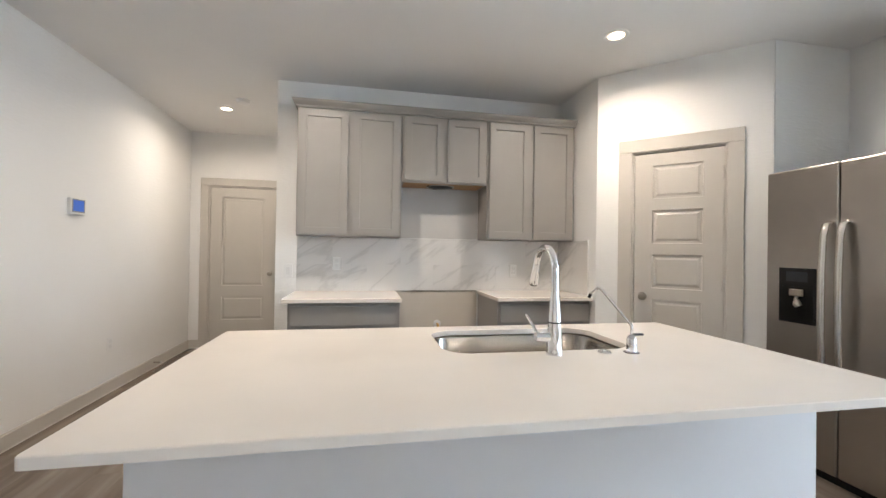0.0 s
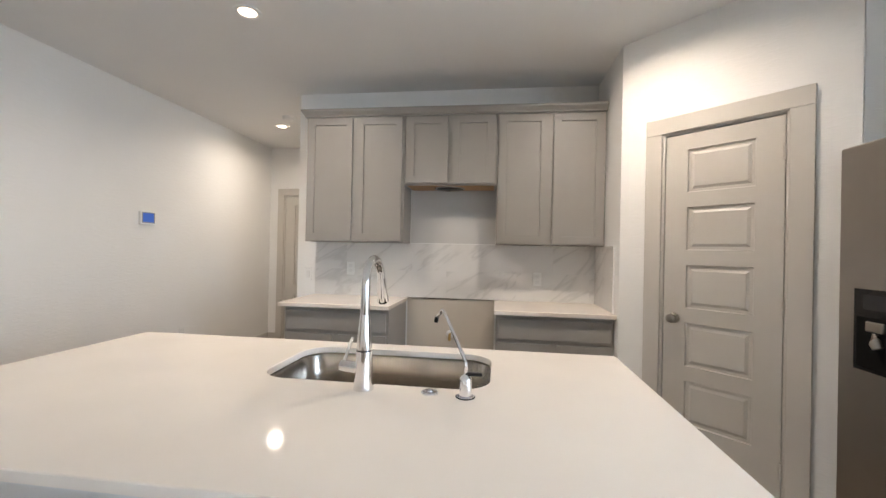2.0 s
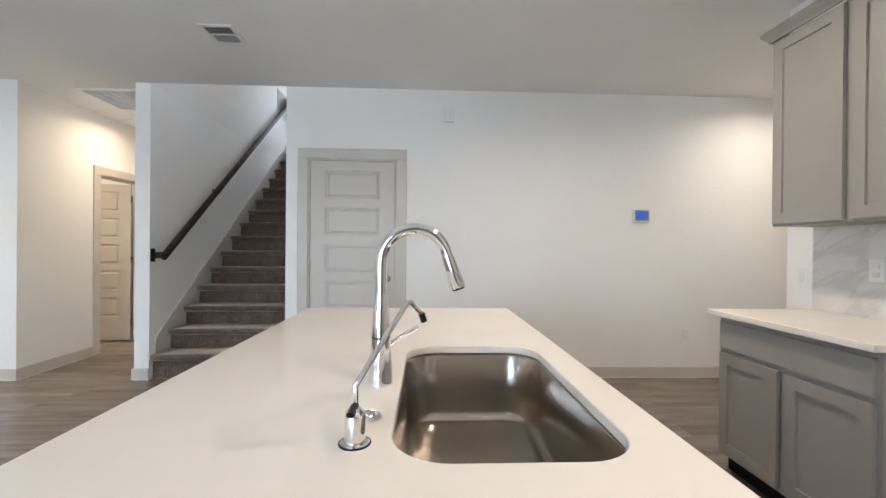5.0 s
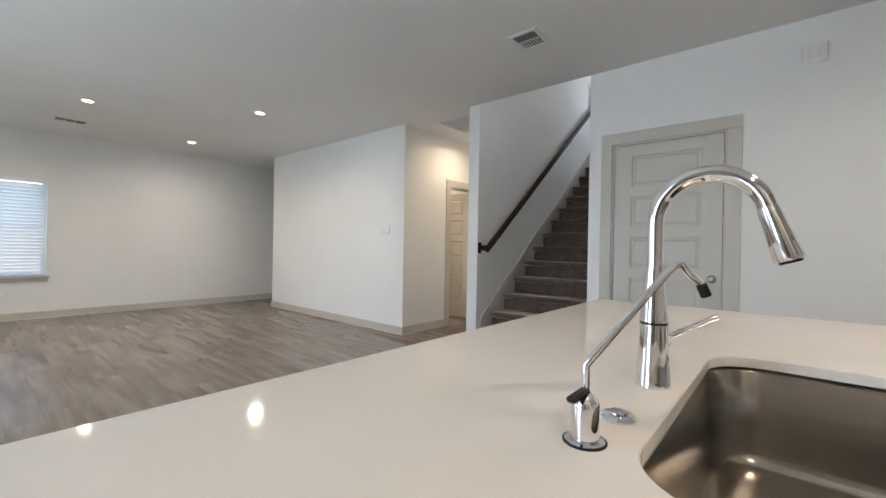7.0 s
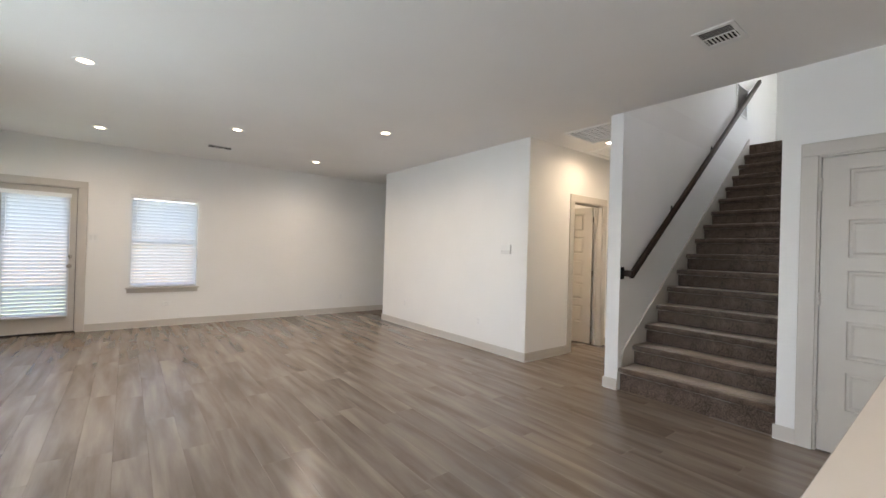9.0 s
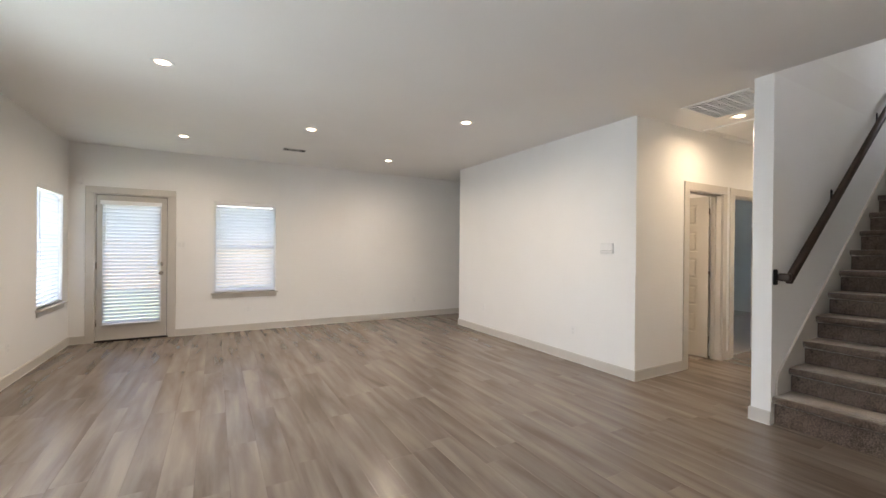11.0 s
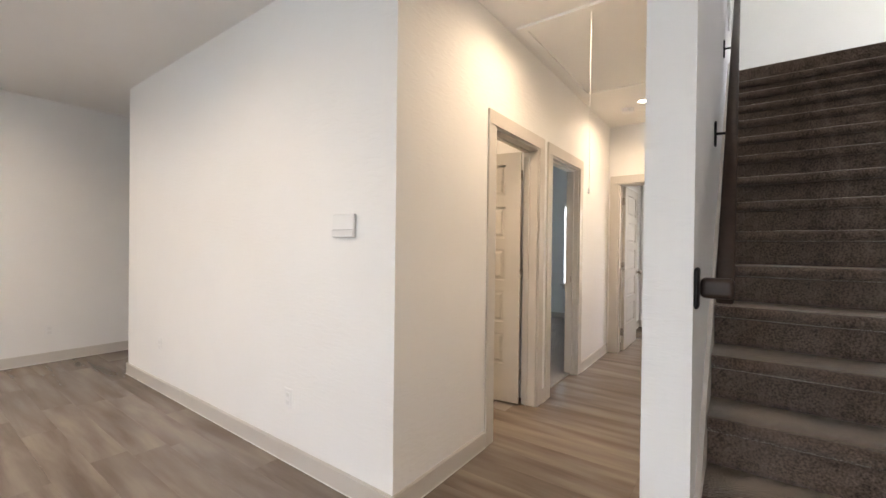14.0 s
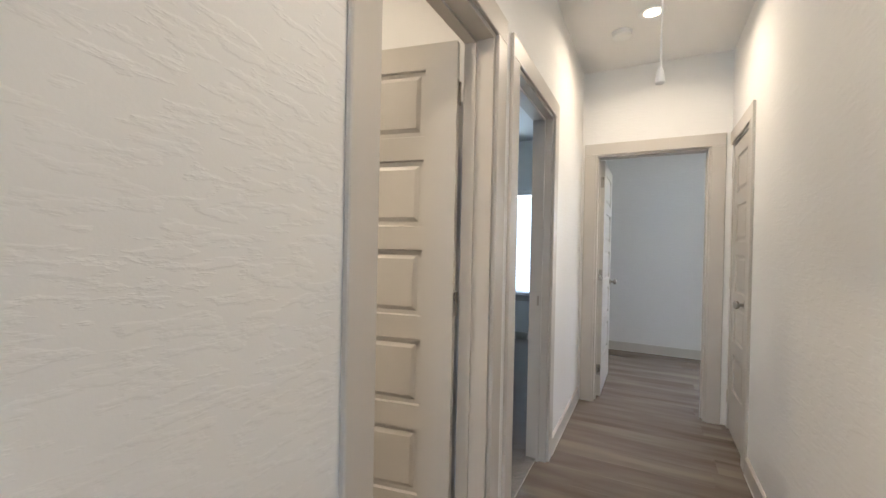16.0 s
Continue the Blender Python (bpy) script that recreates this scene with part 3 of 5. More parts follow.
W_FAR = pose(1.80, -6.72, 0.625, rz=180)
window_unit("window_1", W_FAR, 0.895, 1.44, 0.12, "white single-hung window with a greige sill")
blind(W_FAR @ pose(0.015, 0.032, 0.012), 0.865, 1.42, "white horizontal blind lowered over the back window")
W_RIGHT = pose(3.52, -5.62, 0.625, rz=-90)
window_unit("window_2", W_RIGHT, 0.88, 1.44, 0.12, "white side window near the back corner")
blind(W_RIGHT @ pose(0.015, 0.032, 0.012), 0.85, 1.42, "white horizontal blind lowered over the side window")
W_BED = pose(-7.80, -3.36, 0.625, rz=90)
window_unit("window_3", W_BED, 0.90, 1.44, 0.12, "white bedroom window with a greige sill")
blind(W_BED @ pose(0.015, 0.032, 0.012), 0.87, 1.42, "white horizontal blind lowered over the bedroom window")
W_UP = pose(-7.30, 0.55, LAND + 0.60, rz=90)
window_unit("window_4", W_UP, 1.80, 1.50, 0.12, "white upstairs window on the landing")

W_UTIL = pose(-7.92, -0.75, 0.90, rz=90)
window_unit("window_5", W_UTIL, 0.90, 1.20, 0.12, "white utility room window", sill=False)


def sky_panel(m, w, h, watts, colour=(0.70, 0.85, 1.0)):
    """The sky's light through an opening: an area lamp just outside the glass, shining in."""
    lamp = new("window_light", bpy.data.lights.new("window_light", "AREA"))
    lamp.data.shape, lamp.data.size, lamp.data.size_y, lamp.data.energy, lamp.data.color = "RECTANGLE", w, h, watts, colour
    lamp.matrix_world = m @ pose(w / 2, 0.20, h / 2, -90)


sky_panel(W_UP, 1.80, 1.50, 4.2, (0.93, 0.96, 1.0))
sky_panel(W_UTIL, 0.90, 1.20, 2.2, (1.0, 0.95, 0.94))
sky_panel(W_BED, 0.90, 1.44, 3.6)
sky_panel(W_RIGHT, 0.88, 1.44, 0.9)
for k, y in enumerate((0.80, -1.90)):
    side = pose(3.52, y, 0.625, rz=-90)
    window_unit("window_%d" % (6 + k), side, 0.90, 1.44, 0.12, "white side window with a greige sill")
    sky_panel(side, 0.90, 1.44, 3.5 if k == 0 else 3.5)


def back_door():
    m = pose(3.25, -6.72, 0, rz=180)
    w, h, depth = 0.865, 2.09, 0.12
    d = thing("door_8", m, "closed greige back door with a glazed and blinded light", "door", "", "structure")
    bm = bmesh.new()
    box(bm, 0, 0.001, 0, 0.02, depth - 0.001, h)
    box(bm, w - 0.02, 0.001, 0, w, depth - 0.001, h)
    box(bm, 0.02, 0.001, h - 0.02, w - 0.02, depth - 0.001, h)
    part("jamb", bm, TRIM, d)
    part("casing", boxed(-0.09, -0.016, 0, 0.006, 0, h - 0.006, bevel=0.003), TRIM, d)
    part("casing", boxed(w - 0.006, -0.016, 0, w + 0.09, 0, h - 0.006, bevel=0.003), TRIM, d)
    part("casing", boxed(-0.09, -0.016, h - 0.006, w + 0.09, 0, h + 0.088, bevel=0.003), TRIM, d)
    bm = bmesh.new()
    box(bm, 0.020, 0.060, 0.022, 0.034, 0.072, h - 0.020)
    box(bm, w - 0.034, 0.060, 0.022, w - 0.020, 0.072, h - 0.020)
    box(bm, 0.034, 0.060, h - 0.034, w - 0.034, 0.072, h - 0.020)
    part("weatherstrip", bm, DARKGAP, d, "dark rubber weatherstrip")
    part("threshold", boxed(0.0, -0.01, 0, w, depth, 0.022, bevel=0.004), IRON, d, "dark metal threshold")
    x0, x1, t = 0.028, w - 0.028, 0.044
    gx0, gx1, g0, g1 = 0.110, w - 0.112, 0.27, 1.94
    bm = bmesh.new()
    box(bm, x0, 0.012, 0.026, gx0, 0.012 + t, h - 0.026)
    box(bm, gx1, 0.012, 0.026, x1, 0.012 + t, h - 0.026)
    box(bm, gx0, 0.012, 0.026, gx1, 0.012 + t, g0)
    box(bm, gx0, 0.012, g1, gx1, 0.012 + t, h - 0.026)
    lf = part("leaf", bm, DOORP, d, "greige painted leaf with a large light")
    bm = bmesh.new()
    for a, b, c, e in ((gx0 - 0.02, gx0 + 0.012, g0 - 0.02, g1 + 0.02), (gx1 - 0.012, gx1 + 0.02, g0 - 0.02, g1 + 0.02), (gx0 + 0.012, gx1 - 0.012, g0 - 0.02, g0 + 0.012), (gx0 + 0.012, gx1 - 0.012, g1 - 0.012, g1 + 0.02)):
        box(bm, a, 0.004, c, b, 0.0118, e)
    part("light_frame", bm, WHITEP, lf)
    p = part("pane", boxed(gx0, 0.03, g0, gx1, 0.036, g1), GLASS, lf)
    p.visible_shadow = False
    for z, nm in ((1.09, "deadbolt"), (0.955, "knob")):
        bm = bmesh.new()
        if nm == "knob":
            knob(bm, pose(x1 - 0.065, 0.012, z))
        else:
            lathe(bm, [(0.030, 0), (0.030, 0.008), (0.022, 0.014), (0.010, 0.016)], pose(x1 - 0.065, 0.012, z, 90), 18)
            box(bm, x1 - 0.071, -0.022, z - 0.018, x1 - 0.059, -0.002, z + 0.018)
        part(nm, bm, NICKEL, lf, "satin nickel " + nm)
    for hz in (0.22, 1.02, 1.82):
        part("hinge", lathe(bmesh.new(), [(0.007, 0), (0.007, 0.1)], pose(x0 - 0.004, 0.004, hz), 10), NICKEL, lf)
    blind(m @ pose(gx0 - 0.02, -0.022, g0 - 0.03), gx1 - gx0 + 0.04, g1 - g0 + 0.07, "white horizontal blind mounted on the back door", tilt=-62)


back_door()


# ---- baseboards ----
def baseboard(x0, y0, x1, y1, h=0.105, t=0.014):
    """A board along the wall line from one point to another, on the right-hand side of the way."""
    d = Vector((x1 - x0, y1 - y0, 0))
    n = d.length
    m = Matrix.Translation((x0, y0, 0)) @ pose(0, 0, 0, 0, 0, math.degrees(math.atan2(d.y, d.x)))
    bm = bmesh.new()
    box(bm, 0, -t, 0, n, 0, h - 0.006)
    box(bm, 0, -t * 0.6, h - 0.006, n, 0, h)
    ob = solid("baseboard", bm, TRIM, "greige painted baseboard along the wall", "baseboard", kind="structure")
    ob.matrix_world = m
    part("caulk_bead", boxed(0, -t - 0.0035, 0.0005, n, -t, 0.0055), CAULK, ob, "thin pale caulk bead")


for run in ((-2.03, 0.276, -2.03, 0.403), (-2.03, 1.425, -2.03, 5.80), (-2.016, 5.80, -1.911, 5.80), (-0.891, 5.80, -0.629, 5.80),
            (-0.615, 5.80, -0.615, 3.876), (-0.615, 3.89, -0.42, 3.89), (0.44, 3.89, 1.21, 3.89),
            (-2.03, -5.644, -2.03, -2.126), (-2.03, -2.14, -2.871, -2.14), (-3.789, -2.14, -3.871, -2.14), (-4.809, -2.14, -5.866, -2.14),
            (-5.13, -1.09, -2.016, -1.09), (-2.03, -1.09, -2.03, -0.955), (2.295, -6.72, -4.0, -6.72), (3.506, -6.72, 3.339, -6.72), (3.52, 2.41, 3.52, -6.72),
            (2.87, 2.41, 3.506, 2.41), (-4.0, -5.63, -2.016, -5.63), (-7.92, -2.14, -7.92, 0.29), (-6.0, -2.14, -7.906, -2.14), (-7.80, -5.60, -7.80, -2.26)):
    baseboard(*run)
for a, b in ((0.0, 0.174), (0.998, 1.155)):
    p, q = DIAG @ Vector((a, 0, 0)), DIAG @ Vector((b, 0, 0))
    baseboard(p.x, p.y, q.x, q.y)


# ---- lamps ----
def downlight(x, y, watts=2.4, colour=(1.0, 0.87, 0.72), spread=160, z=CEIL):
    """A recessed downlight: white trim ring, glowing lens, and its light."""
    d = thing("ceiling_downlight", pose(x, y, z), "lit round recessed ceiling downlight with a white trim", "ceiling light", "recessed downlights")
    part("trim_ring", lathe(bmesh.new(), [(0.082, 0.0), (0.082, -0.002), (0.078, -0.005), (0.062, -0.005), (0.055, -0.002), (0.055, 0.0)], None, 32, cap=False), WHITEP, d)
    part("lens", lathe(bmesh.new(), [(0.055, -0.0005), (0.055, -0.0025), (0.03, -0.004)], None, 28), LAMPGLOW, d, "warm glowing lens")
    lamp = new("downlight_light", bpy.data.lights.new("downlight_light", "AREA"))
    lamp.data.shape, lamp.data.size, lamp.data.energy, lamp.data.color = "DISK", 0.13, watts, colour
    lamp.data.spread = radians(spread)
    lamp.matrix_world = pose(x, y, z - 0.012)


downlight(-1.315, 4.80, 1.15)
downlight(1.80, 2.60, 1.65)
downlight(-0.31, 2.60, 1.8)
downlight(2.137, -3.195, 1.9)
for x, y in ((2.14, -5.59), (0.79, -4.43), (-0.64, -5.58)):
    downlight(x, y, 1.2)
downlight(-0.642, -3.26, 1.7)
downlight(-2.945, -1.62, 1.05, (1.0, 0.81, 0.58))
downlight(-5.11, -1.63, 1.15, (1.0, 0.81, 0.58))
# Unseen bathroom lamp, added to brighten the open door leaf.
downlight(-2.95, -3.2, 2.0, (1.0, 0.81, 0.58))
# Stairwell lamp out of view, added so the treads get light from above.
downlight(-2.8, -0.33, 0.75, (1.0, 0.93, 0.84), z=5.5)


# ---- staircase ----
RISE, RUN, NOSE, TOP = 0.1935, 0.2527, -2.035, 0.225


def staircase():
    s = thing("staircase", pose(-2.03, -0.33, 0), "brown carpeted straight staircase between white walls", "staircase")
    y0, y1 = -0.955 + 0.335 + 0.0, 0.29 + 0.325
    back = RUN + 0.047

    def step(first):
        drop = TOP if first else RISE
        out = [(-0.045, -drop), (-0.044, -0.066), (-0.030, -0.060), (-0.008, -0.052), (0.0, -0.034), (-0.003, -0.015), (-0.013, -0.003), (-0.030, 0.0), (-back, 0.0), (-back, -drop)]
        bm = bmesh.new()
        rows = 9
        rng = random.Random(4)
        rings = []
        for k in range(rows):
            y = y0 + (y1 - y0) * k / (rows - 1)
            rings.append([bm.verts.new((x + (rng.uniform(-0.003, 0.003) if 0 < i < 8 else 0), y, z + (rng.uniform(-0.002, 0.002) if 1 < i < 8 else 0))) for i, (x, z) in enumerate(out)])
        for a, b in zip(rings, rings[1:]):
            for i in range(len(out)):
                f = bm.faces.new((a[i], a[(i + 1) % len(out)], b[(i + 1) % len(out)], b[i]))
                f.smooth = 0 < i < 8
        bm.faces.new(rings[0])
        bm.faces.new(rings[-1])
        return mesh_of("step", bm, CARPET)

    low, rest = step(True), step(False)
    for i in range(15):
        ob = new("step", low if i == 0 else rest)
        ob.parent = s
        ob.matrix_local = pose(NOSE + 2.03 - RUN * i, 0, TOP + RISE * i)
    ob = new("step", rest)
    ob.parent = s
    ob.matrix_local = pose(NOSE + 2.03 - RUN * 15, 0, TOP + RISE * 15 - 0.001)


staircase()


def skirt(y, way):
    """The sloped skirting board beside the steps."""
    a, b = NOSE - 0.06, NOSE - RUN * 15
    slope = RISE / RUN

    def line(x):
        return TOP + slope * (NOSE - x) + 0.10

    out = [(a, 0.0), (a, line(a) - 0.05), (a - 0.03, line(a - 0.03)), (b, line(b)), (b, line(b) - 0.45), (a - 0.45, 0.0)]
    bm = bmesh.new()
    f = [bm.verts.new((x, y, z)) for x, z in out]
    g = [bm.verts.new((x, y + way * 0.016, z)) for x, z in out]
    bm.faces.new(f)
    bm.faces.new(g)
    for k in range(len(out)):
        bm.faces.new((f[k], f[(k + 1) % len(out)], g[(k + 1) % len(out)], g[k]))
    solid("stair_skirt_trim", bm, TRIM, "greige skirting board sloping up beside the stairs", "trim", kind="structure")


skirt(-0.955, 1)
skirt(0.29, -1)


def handrail():
    h = thing("stair_handrail", pose(-2.06, -0.955, 1.16), "dark-stained wooden handrail on black iron wall brackets", "handrail")
    slope = 0.775
    y = 0.075

    def at(x):
        return Vector((x, y, 0.02 + slope * (-0.10 - x)))

    # rail of a rounded-rectangle section, swept along its slope
    sec = [(-0.022, -0.026), (-0.016, -0.032), (0.016, -0.032), (0.022, -0.026), (0.024, 0.016), (0.016, 0.030), (-0.016, 0.030), (-0.024, 0.016)]

    def sweep(bm, pts, ups, sides):
        rings = [[bm.verts.new(p + sides[i] * a + ups[i] * b) for a, b in sec] for i, p in enumerate(pts)]
        for r, q in zip(rings, rings[1:]):
            for k in range(len(sec)):
                bm.faces.new((r[k], r[(k + 1) % len(sec)], q[(k + 1) % len(sec)], q[k])).smooth = True
        bm.faces.new(rings[0])
        bm.faces.new(rings[-1])

    n = Vector((slope, 0, 1)).normalized()
    bm = bmesh.new()
    sweep(bm, [at(-0.045), at(-2.0), at(-3.95)], [n] * 3, [Vector((0, 1, 0))] * 3)
    part("rail", bm, RAILW, h, "dark-stained moulded rail")
    bm = boxed(-0.056, 0.0142, -0.031, -0.010, 0.100, 0.031, bevel=0.015, segments=4)
    part("rail_return", bm, RAILW, h, "dark-stained mitred return to the wall")
    part("wall_plate", boxed(-0.036, 0.0005, -0.062, 0.026, 0.014, 0.062, bevel=0.008, segments=2), IRON, h, "black iron end plate")
    for x in (-1.08, -2.24, -3.55):
        p = at(x)
        bm = bmesh.new()
        box(bm, p.x - 0.018, 0.0005, p.z - 0.135, p.x + 0.018, 0.011, p.z - 0.005, bevel=0.006)
        tube(bm, [(p.x, 0.008, p.z - 0.07), (p.x, 0.045, p.z - 0.072), (p.x, 0.072, p.z - 0.058), (p.x, 0.075, p.z - 0.034)], 0.007, 10)
        box(bm, p.x - 0.03, y - 0.012, p.z - 0.042, p.x + 0.03, y + 0.012, p.z - 0.036)
        part("bracket", bm, IRON, h, "black iron rail bracket")


handrail()


# ---- kitchen cabinets ----
def shaker_door(w, h):
    return panelled(bmesh.new(), w, h, 0.020, 0.058, [(0.058, h - 0.058)], SHAKER, both=False)


def upper_cabinet(x0, x1, z0, z1, label, underside=None):
    c = thing("wall_cabinet", pose(x0, 3.585, z0), label, "cabinet", "upper kitchen cabinets")
    w, h = x1 - x0, z1 - z0
    part("body", boxed(0.001, 0.022, 0.0, w - 0.001, 0.304, h), CAB, c)
    if underside:
        part("underside", boxed(0.02, 0.045, -0.004, w - 0.02, 0.302, -0.0005), underside, c, "raw plywood underside")
    dw = (w - 0.082) / 2
    for x in (0.020, 0.062 + dw):
        d = part("door", shaker_door(dw, h - 0.028), CAB, c, "grey shaker door with a sunk panel")
        d.matrix_local = pose(x, 0.0, 0.014)
    return c


upper_cabinet(-0.405, 0.453, 1.39, 2.445, "tall grey shaker wall cabinet with two closed doors")
upper_cabinet(0.455, 1.209, 1.87, 2.445, "short grey shaker wall cabinet above the range space", RAWWOOD)
upper_cabinet(1.211, 2.050, 1.39, 2.445, "tall grey shaker wall cabinet beside the pantry corner")


def crown():
    """The moulding along the top of the wall cabinets, with its return to the wall."""
    prof = [(0.0, 0.0), (-0.010, 0.002), (-0.012, 0.016), (-0.028, 0.034), (-0.036, 0.046), (-0.038, 0.062), (0.0, 0.062)]
    bm = bmesh.new()
    ends = []
    for x, mitre in ((-0.405, 1), (2.053, 0)):
        ends.append([bm.verts.new((x + (mitre * a), 3.588 + a, 2.440 + b)) for a, b in prof])
    ret = [bm.verts.new((-0.405 + a, 3.889, 2.440 + b)) for a, b in prof]
    for r, q in ((ends[0], ends[1]), (ret, ends[0])):
        for k in range(len(prof)):
            bm.faces.new((r[k], r[(k + 1) % len(prof)], q[(k + 1) % len(prof)], q[k]))
    bm.faces.new(ends[1])
    bm.faces.new(ret)
    solid("crown_moulding", bm, CAB, "grey painted crown moulding along the wall cabinets", "moulding")


crown()


def base_cabinet(x0, x1, label):
    c = thing("base_cabinet", pose(x0, 3.285, 0), label, "cabinet", "lower kitchen cabinets")
    w = x1 - x0
    part("body", boxed(0.0, 0.021, 0.10, w, 0.602, 0.880), CAB, c)
    part("toe_kick", boxed(0.0, 0.075, 0.0, w, 0.60, 0.0995), DARKGAP, c)
    dw = (w - 0.080) / 2
    part("drawer_front", boxed(0.020, 0.0, 0.705, w - 0.020, 0.020, 0.852, bevel=0.002), CAB, c, "flat grey drawer front")
    for x in (0.020, 0.060 + dw):
        d = part("door", shaker_door(dw, 0.555), CAB, c, "grey shaker door with a sunk panel")
        d.matrix_local = pose(x, 0.0, 0.122)
    return c


base_cabinet(-0.405, 0.425, "grey shaker base cabinet with a drawer and two doors")
base_cabinet(1.225, 2.050, "grey shaker base cabinet beside the pantry corner")


def slab(name, x0, y0, x1, y1, label, z0=0.8805, z1=0.911):
    return solid(name, boxed(x0, y0, z0, x1, y1, z1, bevel=0.003, segments=2), QUARTZ, label, "countertop", "quartz worktops")


slab("countertop", -0.445, 3.254, 0.437, 3.889, "cream quartz countertop on the base cabinet")
slab("countertop", 1.212, 3.254, 2.053, 3.889, "cream quartz countertop beside the pantry corner")


# ---- marble backsplash ----
def backsplash():
    b = thing("backsplash", pose(-0.435, 3.889, 0.912), "white marble-look tile backsplash with grey veins", "backsplash")
    part("grout_bed", boxed(0.0, -0.0085, 0.0, 2.489, 0.0, 0.478), TILEBED, b)
    for row in range(2):
        x = 0.0 if row == 0 else -0.305
        while x < 2.48:
            a, e = max(x, 0.0), min(x + 0.609, 2.489)
            if e - a > 0.03:
                t = part("tile", boxed(0, -0.0095, 0, e - a - 0.0014, -0.0005, 0.2382, bevel=0.0004), MARBLE, b)
                t.matrix_local = pose(a, 0, row * 0.2393)
            x += 0.61
    part("edge_strip", boxed(0.0, -0.0115, 0.4785, 2.489, 0.0, 0.484), WHITEM, b)
    part("edge_strip", boxed(0.880, -0.0115, -0.008, 1.640, 0.0, -0.001), NICKEL, b)
    s = thing("backsplash", pose(2.054, 3.889, 0.912, rz=-90), "white marble-look side splash at the pantry corner", "backsplash")
    part("grout_bed", boxed(0.012, -0.0085, 0.0, 0.555, 0.0, 0.478), TILEBED, s)
    for row in range(2):
        t = part("tile", boxed(0.0125, -0.0095, 0, 0.554, -0.0005, 0.2382, bevel=0.0008), MARBLE, s)
        t.matrix_local = pose(0, 0, row * 0.2393)
    part("edge_strip", boxed(0.012, -0.0115, 0.4785, 0.558, 0.0, 0.484), WHITEM, s)
    part("edge_strip", boxed(0.555, -0.0115, 0.0, 0.560, 0.0, 0.4785), WHITEM, s)


backsplash()
# Grey patch puts the shade under the short cabinet into the wall colour.
HOODSHADE = material("shaded_wall_grey", (0.55, 0.545, 0.535), 0.7, scale=2.5, spread=0.05, bump=0.1, bump_scale=60)
solid("hood_wall_shade", boxed(0.457, 3.8865, 1.398, 1.207, 3.8895, 1.869), HOODSHADE, "grey wall patch with the short cabinet's shade painted in", "wall patch", kind="structure")
solid("range_wall_primer", boxed(0.44, 3.8865, 0.106, 1.21, 3.8895, 0.902), PRIMER, "bare beige primed wall behind the range space", "wall patch", kind="structure")


# ---- wall plates ----
def outlet(m, label, w=0.072, h=0.116, style="duplex"):
    """A cover plate on a wall; in m's frame -y sticks out."""
    o = thing("wall_outlet" if style == "duplex" else "light_switch", m, label, "outlet" if style == "duplex" else "switch", "electrical plates")
    part("cover_plate", boxed(-w / 2, -0.006, -h / 2, w / 2, 0.0, h / 2, bevel=0.0025, segments=2), WHITEP, o)
    if style == "duplex":
        for z in (-0.022, 0.022):
            part("socket", boxed(-0.017, -0.0085, z - 0.014, 0.017, -0.0062, z + 0.014, bevel=0.003), WHITEM, o)
    else:
        n = max(1, round(w / 0.06) - 0)
        for k in range(n):
            x = (k - (n - 1) / 2) * 0.046
            part("rocker", boxed(x - 0.016, -0.010, -0.033, x + 0.016, -0.0062, 0.033, bevel=0.002), WHITEM, o)
    return o


outlet(pose(-0.093, 3.879, 1.157), "white outlet plate on the marble backsplash")
outlet(pose(1.570, 3.879, 1.102), "white outlet plate on the marble backsplash")
outlet(pose(-0.505, 3.889, 1.09), "small white switch plate on the wall's end", style="switch")
outlet(pose(-2.03, 4.174, 0.425, rz=90), "white outlet plate low on the wall")
outlet(pose(-2.03, -2.970, 0.372, rz=90), "white outlet plate low on the living room wall")
outlet(pose(-2.03, -4.856, 0.40, rz=90), "white outlet plate low on the living room wall")
outlet(pose(1.31, -6.72, 0.345, rz=180), "white outlet plate under the back window", w=0.116, h=0.072)
outlet(pose(-1.66, -6.72, 0.335, rz=180), "white outlet plate low on the far wall")
outlet(pose(3.52, -4.9, 0.36, rz=-90), "white outlet plate low on the side wall")
outlet(pose(2.225, -6.72, 1.375, rz=180), "white double switch plate beside the back door", w=0.116, style="switch")
outlet(pose(-3.86, -1.09, 0.40), "white outlet plate low on the hall wall")
outlet(pose(-2.35, -1.09, 1.35), "white switch plate on the hall wall", style="switch")
outlet(pose(0.655, 3.886, 0.395), "white outlet plate low in the range space")


def wall_box(name, m, w, h, d, label, category, material_=None):
    o = thing(name, m, label, category)
    part("housing", boxed(-w / 2, -d, -h / 2, w / 2, 0.0, h / 2, bevel=0.006, segments=2), material_ or WHITEP, o)
    return o


th = wall_box("thermostat", pose(-2.03, 3.705, 1.578, rz=90), 0.165, 0.125, 0.028, "white wall thermostat with a lit blue screen", "thermostat")
part("screen", boxed(-0.058, -0.0295, -0.036, 0.060, -0.0282, 0.046), SCREEN, th, "lit blue screen")
# White bezel given a grey colour: the shading round the screen, painted in.
part("screen_bezel", boxed(-0.070, -0.0290, -0.046, 0.072, -0.0272, 0.055), VENTGREY, th, "screen surround greyed by painted shading")
for k in range(3):
    part("button", boxed(-0.04 + k * 0.04, -0.030, -0.058, -0.02 + k * 0.04, -0.0282, -0.050), WHITEM, th)
ch = wall_box("door_chime", pose(-2.03, 1.805, 2.51, rz=90), 0.128, 0.122, 0.04, "white door chime box high on the wall", "door chime")
